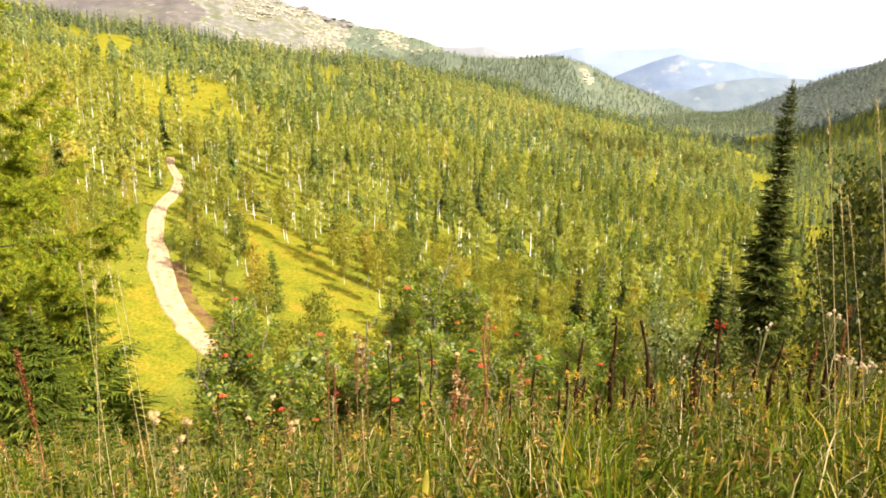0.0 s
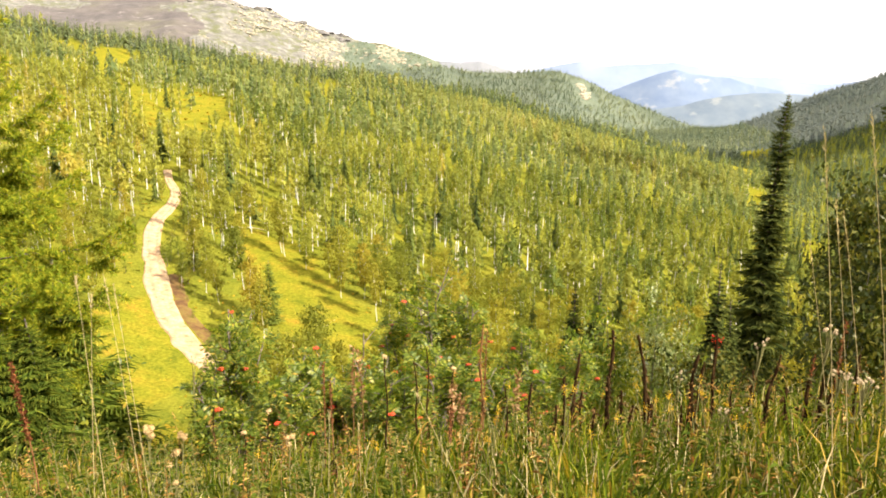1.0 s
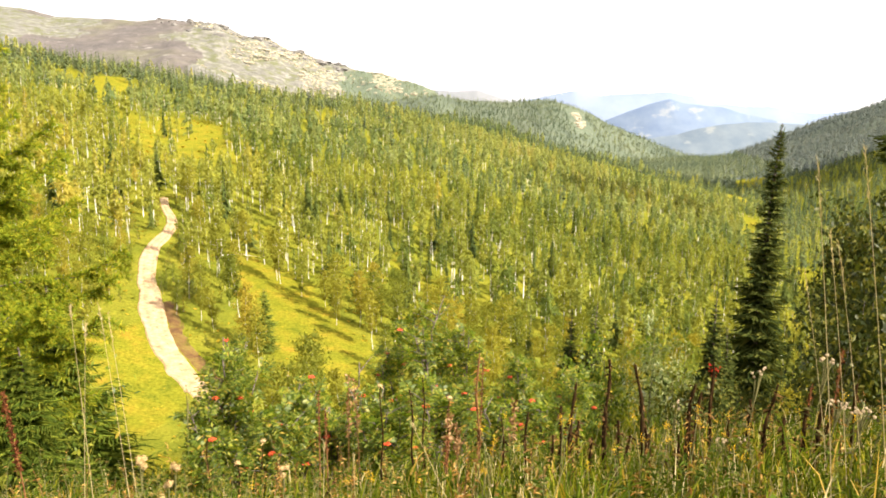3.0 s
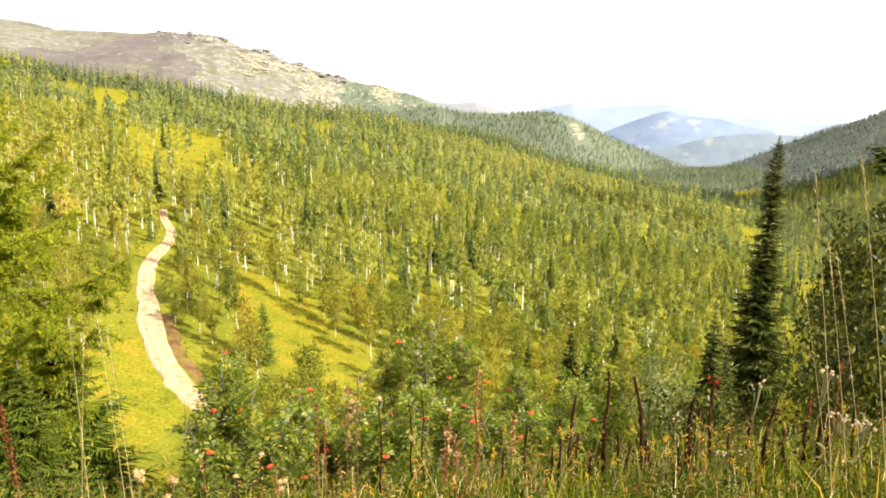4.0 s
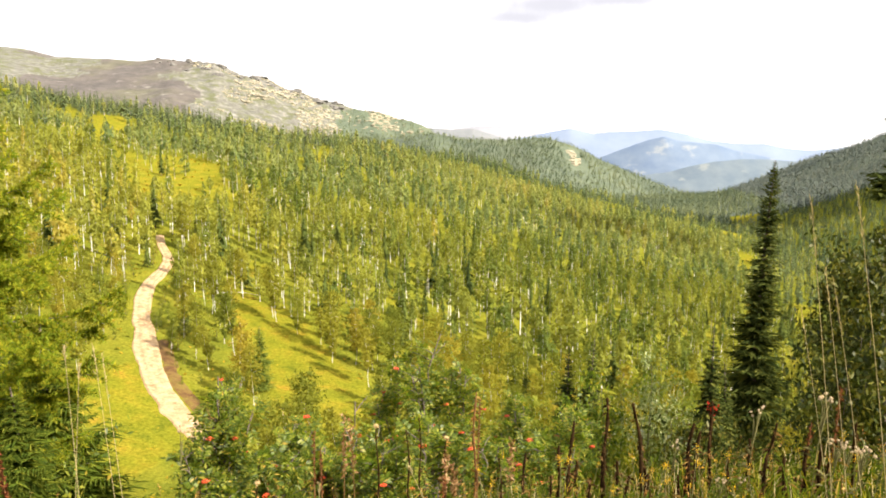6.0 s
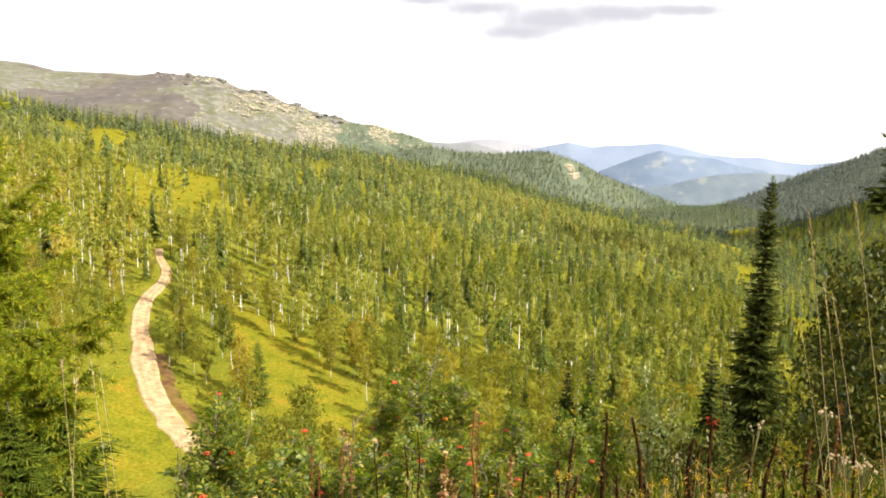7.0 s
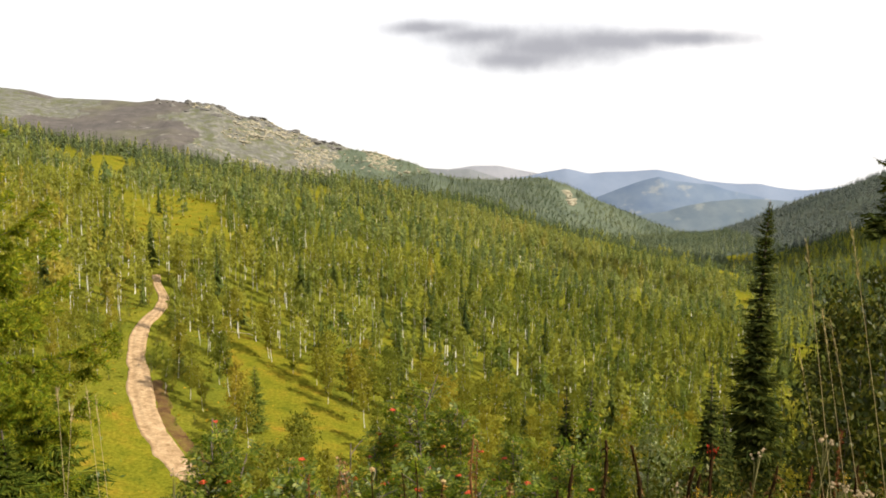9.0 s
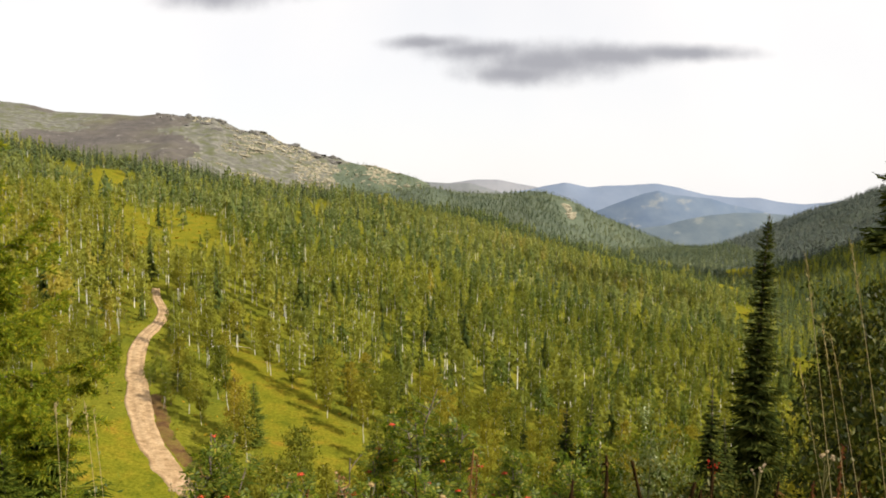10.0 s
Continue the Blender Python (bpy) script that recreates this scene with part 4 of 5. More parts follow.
def haze_tinted_material(name, dark, light, scale, clearing=None):
    """A far ridge, haze put into its colour: soft patches of wood and, here and there, a pale clearing."""
    m, n, l = material(name)
    b, out = n.new("ShaderNodeBsdfDiffuse"), n.new("ShaderNodeOutputMaterial")
    colour = ramp(n, l, noise_tex(n, l, scale, 6, 0.65), [(0.35, dark), (0.65, light)])
    if clearing:
        colour = blend(n, l, colour, clearing, ramp(n, l, noise_tex(n, l, scale * 1.1, 4, 0.6, "Object"), [(0.60, (0, 0, 0)), (0.70, (1, 1, 1))]))
    l.new(colour, b.inputs["Color"])
    l.new(b.outputs[0], out.inputs["Surface"])
    return m


# the grey-blue bases carry the haze of distance; no air is modelled
PALE_RIDGE = haze_tinted_material("pale_ridge", (0.115, 0.125, 0.135), (0.155, 0.16, 0.165), 0.012)
BARE_RIDGE = haze_tinted_material("bare_ridge", (0.175, 0.185, 0.208), (0.20, 0.205, 0.225), 0.008)
HAZE_BLUE_RIDGE = haze_tinted_material("haze_blue_ridge", (0.130, 0.164, 0.228), (0.148, 0.180, 0.240), 0.006)
PEAK_RIDGE = haze_tinted_material("peak_ridge", (0.090, 0.122, 0.178), (0.114, 0.146, 0.194), 0.009, (0.165, 0.185, 0.205))
DEEP_RIDGE = haze_tinted_material("deep_ridge", (0.086, 0.112, 0.140), (0.112, 0.136, 0.156), 0.01, (0.15, 0.168, 0.172))
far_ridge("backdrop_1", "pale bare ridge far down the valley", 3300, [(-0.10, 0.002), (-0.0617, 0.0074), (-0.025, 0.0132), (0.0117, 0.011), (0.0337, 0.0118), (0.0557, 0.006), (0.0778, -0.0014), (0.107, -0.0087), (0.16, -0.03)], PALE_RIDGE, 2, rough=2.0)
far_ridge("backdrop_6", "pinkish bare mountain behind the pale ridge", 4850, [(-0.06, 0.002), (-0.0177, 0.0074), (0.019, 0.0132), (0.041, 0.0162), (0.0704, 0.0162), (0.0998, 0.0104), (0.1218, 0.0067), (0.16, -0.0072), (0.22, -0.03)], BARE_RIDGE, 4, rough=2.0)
far_ridge("backdrop_2", "mountain chain on the horizon, tinted blue for haze", 4750, [(0.02, -0.01), (0.07, -0.004), (0.1145, 0.0038), (0.129, 0.0075), (0.1584, 0.0126), (0.173, 0.0097), (0.188, 0.006), (0.21, 0.0082), (0.2465, 0.009), (0.276, 0.0112), (0.305, 0.0061),
          (0.3275, 0.0002), (0.342, -0.0034), (0.379, -0.0071), (0.4085, -0.007), (0.438, -0.0129), (0.4676, -0.0158), (0.497, -0.0143), (0.519, -0.0114), (0.57, -0.0158), (0.70, -0.016)], HAZE_BLUE_RIDGE, 3, rough=2.0)
far_ridge("backdrop_3", "wooded peak beyond the valley mouth, tinted blue for haze", 4150, [(0.12, -0.055), (0.159, -0.0403), (0.203, -0.0233), (0.232, -0.0123), (0.2614, -0.002), (0.28, 0.0024), (0.298, -0.0034), (0.32, -0.0056), (0.35, -0.0085), (0.372, -0.0159),
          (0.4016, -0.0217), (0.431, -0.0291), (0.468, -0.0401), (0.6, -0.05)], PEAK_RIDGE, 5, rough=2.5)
far_ridge("backdrop_4", "wooded hills at the valley mouth, tinted dark blue for haze", 3500, [(0.14, -0.07), (0.20, -0.058), (0.233, -0.0513), (0.262, -0.0461), (0.292, -0.0424), (0.321, -0.0348), (0.35, -0.0296), (0.38, -0.0272), (0.409, -0.0276), (0.4536, -0.0304), (0.6, -0.035)], DEEP_RIDGE, 7, rough=3.0)


# rocks of the mountains: tors along the bald crest, boulders on its flank, two pale rock faces on the ridge before it
def rocks(name, label, places, sizes, mat, seed):
    r = np.random.default_rng(seed)
    s = Shape()
    for (x, y), size in zip(places, sizes):
        ball(s, (x, y, float(height(x, y)) + 0.05 * size), np.array([1.5, 1.2, 0.7]) * size * r.uniform(0.6, 1.2, 3))
        s.v[-1] = s.v[-1] + r.normal(0, 0.13 * size, s.v[-1].shape)
    return tagged(new(name, make_mesh(name, s, [mat])), label, "rocks", kind="stuff")


def on_slope(az, el, y0=1350, y1=2000):
    """The place on the far ridge that is seen in that direction."""
    y = np.linspace(y0, y1, 260)
    k = np.argmin(np.abs((height(az * y, y) - EYE_H) / y - el))
    return az * y[k], y[k]


rk = np.random.default_rng(44)
spots_ = []
for k in range(190):
    az, y = -0.372 + 0.24 * rk.uniform() ** 0.8, 2600 + rk.normal(-25, 40)
    spots_.append((az * y, y))
rocks("crest_rocks", "grey granite tors along the bald crest", spots_, rk.uniform(2.5, 7.5, 190) * np.where(rk.uniform(0, 1, 190) < 0.15, 1.9, 1), STONE, 4)
bx2, by2 = rk.uniform(-0.42, -0.06, 6000), rk.uniform(2050, 2590, 6000)
bx2 = bx2 * by2
chosen = np.nonzero(on_bald(bx2, by2) & (bx2 / by2 > -0.33 + 0.1 * rk.uniform(0, 1, 6000)) & (fbm(bx2, by2, 120, 3) > 0.5))[0][:900]
rocks("scree_boulders", "pale boulders strewn over the bald mountain's flank", list(zip(bx2[chosen], by2[chosen])), rk.uniform(2.0, 6.0, len(chosen)), PALE_ROCK, 5)
spots_ = [on_slope(-0.083 + 0.010 * rk.normal() + 0.006 * k, 0.024 + 0.006 * rk.normal() - 0.008 * k, 2020, 2590) for k in rk.uniform(-1, 1, 150)]
spots_ += [on_slope(az, 0.2 * -az + 0.004 * rk.normal(), 2020, 2590) for az in rk.uniform(-0.16, -0.03, 60)]
spots_ += [on_slope(0.162 - 0.55 * (e + 0.022) + 0.002 * rk.normal(), e) for e in rk.uniform(-0.036, -0.016, 45)]
rocks("ridge_rocks", "pale broken rock faces on the wooded ridge", spots_, rk.uniform(2.5, 6.5, len(spots_)), PALE_ROCK, 6)


# ---- clouds ----
def cloud_material(name, blobs, grey):
    """Grey vapour with soft torn edges; blobs: centre and half size on the sheet, in parts of its width and height."""
    m, n, l = material(name)
    coord = n.new("ShaderNodeTexCoord").outputs["Generated"]
    whole = None
    for cx, cy, rx, ry in blobs:
        mp = n.new("ShaderNodeMapping")
        mp.inputs["Location"].default_value = (-cx / rx, 0, -cy / ry)
        mp.inputs["Scale"].default_value = (1 / rx, 0, 1 / ry)
        l.new(coord, mp.inputs["Vector"])
        ln = n.new("ShaderNodeVectorMath")
        ln.operation = "LENGTH"
        l.new(mp.outputs[0], ln.inputs[0])
        if whole is None:
            whole = ln.outputs["Value"]
        else:
            mn = n.new("ShaderNodeMath")
            mn.operation, mn.use_clamp = "SMOOTH_MIN", False
            mn.inputs[2].default_value = 0.5
            l.new(whole, mn.inputs[0])
            l.new(ln.outputs["Value"], mn.inputs[1])
            whole = mn.outputs[0]
    tex = n.new("ShaderNodeTexNoise")
    tex.inputs["Scale"].default_value, tex.inputs["Detail"].default_value, tex.inputs["Roughness"].default_value = 0.006, 7, 0.55
    l.new(n.new("ShaderNodeNewGeometry").outputs["Position"], tex.inputs["Vector"])
    ad = n.new("ShaderNodeMath")
    ad.operation = "MULTIPLY_ADD"
    ad.inputs[1].default_value = 0.6
    l.new(tex.outputs[0], ad.inputs[0])
    l.new(whole, ad.inputs[2])
    mask = n.new("ShaderNodeMapRange")
    mask.interpolation_type = "SMOOTHSTEP"
    mask.inputs["From Min"].default_value, mask.inputs["From Max"].default_value = 1.36, 0.40
    l.new(ad.outputs[0], mask.inputs["Value"])
    glow, clear_, mix, out = n.new("ShaderNodeEmission"), n.new("ShaderNodeBsdfTransparent"), n.new("ShaderNodeMixShader"), n.new("ShaderNodeOutputMaterial")
    glow.inputs["Color"].default_value = (*grey, 1)
    l.new(mask.outputs[0], mix.inputs[0])
    l.new(clear_.outputs[0], mix.inputs[1])
    l.new(glow.outputs[0], mix.inputs[2])
    l.new(mix.outputs[0], out.inputs["Surface"])
    return m


def sky_cloud(az0, az1, el0, el1, blobs, grey, label):
    y = 4800.0
    n = 12
    s = np.linspace(0, 1, n)
    a, e = np.meshgrid(az0 + (az1 - az0) * s, el0 + (el1 - el0) * s, indexing="ij")
    v = np.stack([a * y, y - 60 * np.sin(np.pi * (a - az0) / (az1 - az0)), e * y], -1).reshape(-1, 3)
    i, j = np.meshgrid(np.arange(n - 1), np.arange(n - 1), indexing="ij")
    p = (i * n + j).ravel()
    f = np.concatenate([np.c_[p, p + n, p + n + 1], np.c_[p, p + n + 1, p + 1]])
    ob = new("cloud", make_mesh("cloud", (v, f, np.zeros(len(f), int), np.zeros(len(v))), [cloud_material("cloud_vapour", blobs, grey)], smooth=True))
    return tagged(ob, label, "cloud", kind="structure")


sky_cloud(-0.13, 0.47, 0.10, 0.25, [(0.44, 0.43, 0.25, 0.23), (0.72, 0.51, 0.22, 0.10), (0.57, 0.48, 0.20, 0.13), (0.18, 0.60, 0.13, 0.09), (0.37, 0.33, 0.16, 0.13), (0.29, 0.53, 0.17, 0.13)], (0.25, 0.254, 0.272), "long grey cloud in a white sky")
sky_cloud(-0.45, -0.12, 0.215, 0.30, [(0.48, 0.42, 0.33, 0.34), (0.7, 0.55, 0.25, 0.3)], (0.25, 0.254, 0.272), "pale grey cloud high in a white sky")


def shade_cloud(at, size, seed):
    """A cloud overhead, outside the view, added so that its shadow lies on the far slope."""
    r = np.random.default_rng(seed)
    s = Shape()
    for k in range(16):
        c = r.uniform(-1, 1, 3) * np.array(size) * 0.7
        c[2] = abs(c[2]) * 0.5
        ball(s, np.array(at) + c, np.array([0.42, 0.42, 0.5]) * r.uniform(0.7, 1.2) * np.array([size[0], size[1], size[2]]))
    ob = new("cloud", make_mesh("cloud", s, [CLOUD_WHITE], smooth=True))
    return tagged(ob, "unseen white cloud added to shade the slopes", "cloud", kind="structure")


CLOUD_WHITE = solid_material("cloud_white", [(0.3, (0.78, 0.78, 0.8)), (0.7, (0.85, 0.85, 0.86))], 0.004)
# both clouds are unseen, set towards the sun to shade a chosen spot
for tx_, ty_, tz_, size, seed in ((440, 860, -10, (120, 190, 30), 3), (112, 474, -60, (75, 30, 14), 8)):
    at = Vector((tx_, ty_, tz_)) + sun_way * 1250
    shade_cloud(at, size, seed)


# ---- tall fir and its neighbours ----
FIR_OUTLINE = [(0, 0.06), (0.6, 0.24), (1.5, 0.38), (2.65, 0.52), (3.8, 0.57), (4.9, 0.66), (5.6, 0.80), (6.6, 0.88), (7.7, 1.1), (8.9, 1.25), (10.5, 1.4), (13, 1.45), (16, 1.2)]
tall_fir = conifer(5, tall_to(14.05, 34.0, 0.84), 2.0, 74, 9, 12, low=0.08, droop=0.26, lean=0.022, fat=0.44, ragged=0.42, rise=0.72, profile=FIR_OUTLINE)
plant("tall_fir", "tall dark spire-shaped fir on the near slope", "tree", "", tall_fir, DARK_BARK, BIG_FIR, ground_at(14.05, 34.0, 0.2))
small_fir = [conifer(300 + i, 8, 1.45, 40, 9, 6, low=0.03, droop=0.3, fat=1.0, ragged=0.3) for i in range(3)]
for k, (px, py, top) in enumerate([(6.25, 38, -8.76), (8.75, 45, -10.3), (10.7, 30, -5.85), (11.61, 31, -7.55)]):
    tall = tall_to(px, py, top)
    plant("young_fir", "young dark fir with a narrow pointed top", "tree", "young firs on the near slope", small_fir[k % 3], DARK_BARK, BIG_FIR, ground_at(px, py, 0.1), k * 1.3, tall / 8.0)


plant("meadow_pine", "broad soft green conifer at the glade's edge", "tree", "", conifer(310, tall_to(-30.6, 122, -28.6), 2.3, 30, 7, 6, low=0.05, droop=0.1, fat=0.75, ragged=0.35, narrow=0.7), DARK_BARK, PINE_LEAF, ground_at(-30.6, 122, 0.1))

# dense dark young firs under the larch
low_fir = [conifer(340 + i, 2.4, 0.80, 30, 9, 14, low=0.03, droop=0.22, fat=0.26, ragged=0.35, narrow=0.8) for i in range(2)]
for k, (px, py, top) in enumerate([(-5.75, 10.6, -0.85), (-4.95, 8.4, -1.15), (-6.6, 10.2, -0.5), (-5.3, 8.3, -1.1)]):
    plant("low_fir", "low dense dark green fir under the larch", "tree", "low firs under the larch", low_fir[k % 2], DARK_BARK, LOW_FIR, ground_at(px, py, 0.05), k * 2.1, tall_to(px, py, top) / 2.4)

# slender fir with a bare stem, just beside the view
x9, y9, top9 = (7.1, 12, 2.3)
slender = conifer(330, tall_to(x9, y9, top9), 0.85, 14, 7, 8, low=0.76, droop=0.3, narrow=0.5, fat=0.6, ragged=0.4)
plant("slender_fir", "slender fir with bare stem and small top", "tree", "", slender, DARK_BARK, BIG_FIR, ground_at(x9, y9, 0.1))

# ---- larch beside the lookout ----
def larch(seed, tall, wide, branches):
    r = np.random.default_rng(seed)
    trunk, boughs = Shape(), []
    s = np.linspace(0, 1, 8)
    axis = np.c_[0.05 * np.sin(s * 4) * tall * 0.3, 0.02 * np.cos(s * 6) * tall * 0.3, tall * s]
    tube(trunk, axis, 0.085 * (1 - 0.92 * s), 8)
    for b in range(branches):
        limbs, crown = Shape(), Shape()
        boughs.append((limbs, crown))
        h = 0.24 + 0.74 * (b + r.uniform(0, 1)) / branches
        base = np.array([np.interp(h, s, axis[:, i]) for i in range(3)])
        a = b * 2.4 + r.uniform(-0.4, 0.4)
        long = wide * (1.10 - h) ** 0.7 * r.uniform(0.7, 1.15)
        long *= 0.72 if h < 0.38 else 1.0
        out = np.array([math.cos(a), math.sin(a), 0])
        side = np.array([-out[1], out[0], 0])
        q = np.linspace(0, 1, 7)
        lift = (0.02 + 0.25 * h + 0.55 * max(h - 0.55, 0)) * q - (0.34 - 0.2 * h) * q ** 2 + 0.32 * q ** 4
        line = base + long * (q[:, None] * out) + np.c_[np.zeros((7, 2)), long * lift]
        line[1:] += r.normal(0, 0.015 * long, (6, 3))
        tube(limbs, line, 0.015 * (1.1 - h) * (1 - 0.85 * q) + 0.002, 4, cap=False)
        bare = 0.42 if h < 0.30 else 0.16
        lines = [(line, bare)]
        for k in range(int(5 + 7 * long)):
            u = bare + (1 - bare) * (k + r.uniform(0, 1)) / int(5 + 7 * long)
            at = np.array([np.interp(u, q, line[:, i]) for i in range(3)])
            twig_long = long * r.uniform(0.16, 0.36) * (1.25 - 0.8 * u)
            way = unit(out * r.uniform(0.5, 1.0) + side * r.choice([-1, 1]) * r.uniform(0.4, 1.0) + np.array([0, 0, r.uniform(-0.5, 0.12)]))
            w = np.linspace(0, 1, 4)[:, None]
            twig = at + twig_long * (w * way) - np.array([0, 0, 0.2 * twig_long]) * w ** 2
            tube(limbs, twig, np.linspace(0.004, 0.0015, 4), 3, cap=False)
            lines.append((twig, 0.05))
        for pts, first_at in lines:
            span = np.linalg.norm(pts[-1] - pts[0])
            n = max(int(span / 0.024), 3)
            u = np.linspace(first_at, 1, n)
            at = np.stack([np.interp(u, np.linspace(0, 1, len(pts)), pts[:, i]) for i in range(3)], 1)
            at = np.repeat(at, 11, 0)
            way = unit(directions(r, len(at), 0.5) + 0.7 * unit(pts[-1] - pts[0]))
            blades(crown, at, way, unit(np.cross(way, directions(r, len(at)))), r.uniform(0.06, 0.11, len(at)), 0.013)
    return trunk, boughs


larch_tree = thing("larch_tree", ground_at(-5.95, 9.2, 0.15), "young larch with soft yellowing needles and grey trunk", "tree")
larch_trunk, larch_boughs = larch(9, tall_to(-5.95, 9.2, 2.35), 2.2, 60)
part("trunk", larch_trunk, GREY_BARK, larch_tree, smooth=True)
for limbs, crown in larch_boughs:
    bough = part("branch", limbs, GREY_BARK, larch_tree, smooth=True)
    part("needles", crown, LARCH_LEAF, bough)



# ---- rowans with berries ----
def pinnate(shape, r, at, way, long, pairs=6):
    """Feathered leaves: pairs of leaflets along each stalk, and one at its end."""
    n = len(at)
    side = unit(np.cross(way, np.array([0, 0, 1.0]) + r.normal(0, 0.35, (n, 3))))
    up = np.cross(side, way)
    for k in range(pairs + 1):
        u = 0.22 + 0.78 * k / pairs
        root = at + way * (long * u)[:, None] - np.c_[np.zeros((n, 2)), 0.28 * long * u ** 2]
        for sign in ((-1, 1) if k < pairs else (0,)):
            d = unit(way * (0.45 if sign else 1.0) + sign * side + np.c_[np.zeros((n, 2)), r.uniform(-0.35, 0.05, n)])
            blades(shape, root, d, unit(np.cross(d, up) + 0.25 * r.normal(0, 1, (n, 3))), long * 0.36 * r.uniform(0.85, 1.15, n), long * 0.12, 0.1)


def rowan(seed, tall, wide, stems, leaves, berries):
    r = np.random.default_rng(seed)
    wood_, crown, fruit = Shape(), Shape(), []
    tips = []
    for k in range(stems):
        a, size = r.uniform(0, 6.28), tall * r.uniform(0.62, 1.0) if k else tall
        s = np.linspace(0, 1, 6)
        lean = wide * r.uniform(0.25, 0.8) if k else 0.1 * wide
        axis = np.c_[math.cos(a) * lean * s ** 1.3, math.sin(a) * lean * s ** 1.3, size * s]
        axis[1:, :2] += r.normal(0, 0.025, (5, 2)) * size
        tube(wood_, axis, 0.028 * size / 3 * (1 - 0.85 * s) + 0.004, 5)
        tips.append((axis[2:], 0.6 * wide))
        for b in range(7):
            h = r.uniform(0.3, 0.97)
            base = np.array([np.interp(h, s, axis[:, i]) for i in range(3)])
            a2 = r.uniform(0, 6.28)
            long = wide * r.uniform(0.4, 0.85) * (1.15 - 0.6 * h)
            q = np.linspace(0, 1, 4)[:, None]
            limb = base + long * q * np.array([math.cos(a2), math.sin(a2), 0.75]) - np.array([0, 0, 0.2 * long]) * q ** 2
            tube(wood_, limb, np.linspace(0.009, 0.003, 4), 4, cap=False)
            tips.append((limb, long))
    each = max(int(leaves * 0.68) // len(tips), 3)
    for limb, long in tips:
        u = r.uniform(0.15, 1.0, each)
        at = np.stack([np.interp(u, np.linspace(0, 1, len(limb)), limb[:, i]) for i in range(3)], 1)
        way = unit(directions(r, each, 0.1) + 0.6 * unit(limb[-1] - limb[0]))
        pinnate(crown, r, at, way, r.uniform(0.17, 0.27, each))
    order = r.permutation(len(tips))[:berries]
    for k in order:
        top = tips[k][0][-1]
        bunch = Shape()
        for j in range(26):
            p = np.array([0.046 * math.sqrt(j / 26) * math.cos(j * 2.4), 0.046 * math.sqrt(j / 26) * math.sin(j * 2.4), 0.018 - 0.014 * j / 26 + r.uniform(-0.009, 0.009)])
            ball(bunch, top + p * np.array([1.0, 0.85, 1.0]), 0.0105 * r.uniform(0.8, 1.25))
        fruit.append(bunch)
    return wood_, crown, fruit


ROWANS = [(-2.95, 10, -1.75, 0.55, 6, 640, 5), (-3.2, 9.5, -2.1, 0.35, 5, 380, 3), (-2.06, 9.8, -2.14, 0.6, 5, 420, 3), (-0.19, 12, -1.49, 0.8, 6, 760, 6),
          (-0.89, 12.5, -1.89, 0.6, 5, 420, 3), (0.25, 12.2, -2.04, 0.6, 5, 420, 2), (-1.56, 9.5, -2.34, 0.65, 5, 420, 3), (-2.24, 8.6, -2.13, 0.6, 5, 420, 2),
          (1.23, 13, -2.9, 0.55, 4, 340, 3), (-0.78, 9.2, -2.22, 0.55, 5, 380, 2), (2.34, 13, -3.21, 0.6, 5, 360, 1), (-2.75, 8.2, -2.2, 0.4, 4, 260, 1),
          (1.35, 10, -2.53, 0.6, 4, 340, 2), (-0.21, 9.6, -2.05, 0.6, 5, 380, 1), (-3.5, 11.5, -2.0, 0.45, 5, 380, 1), (0.53, 9.4, -2.29, 0.55, 4, 340, 2),
          (-1.33, 10.8, -2.16, 0.6, 5, 400, 2)]
for k, (px, py, top, wide, stems, leaves, berries) in enumerate(ROWANS):
    berries += 1
    tall = tall_to(px, py, top)
    wood_, crown, fruit = rowan(500 + k, tall, wide, stems, leaves, berries)
    ob = thing("rowan_bush", ground_at(px, py, 0.05), "green rowan bush with clusters of orange-red berries", "shrub", "rowan bushes on the near slope")
    part("stem", wood_, TWIG, ob, smooth=True)
    part("foliage", crown, ROWAN_LEAF, ob)
    for bunch in fruit:
        part("fruit_head", bunch, BERRY, ob, "flat orange-red fruit head", smooth=True)

# ---- leafy bushes ----
ROUND_TOP = float(height(-22.8, 112.6)) + 2.6
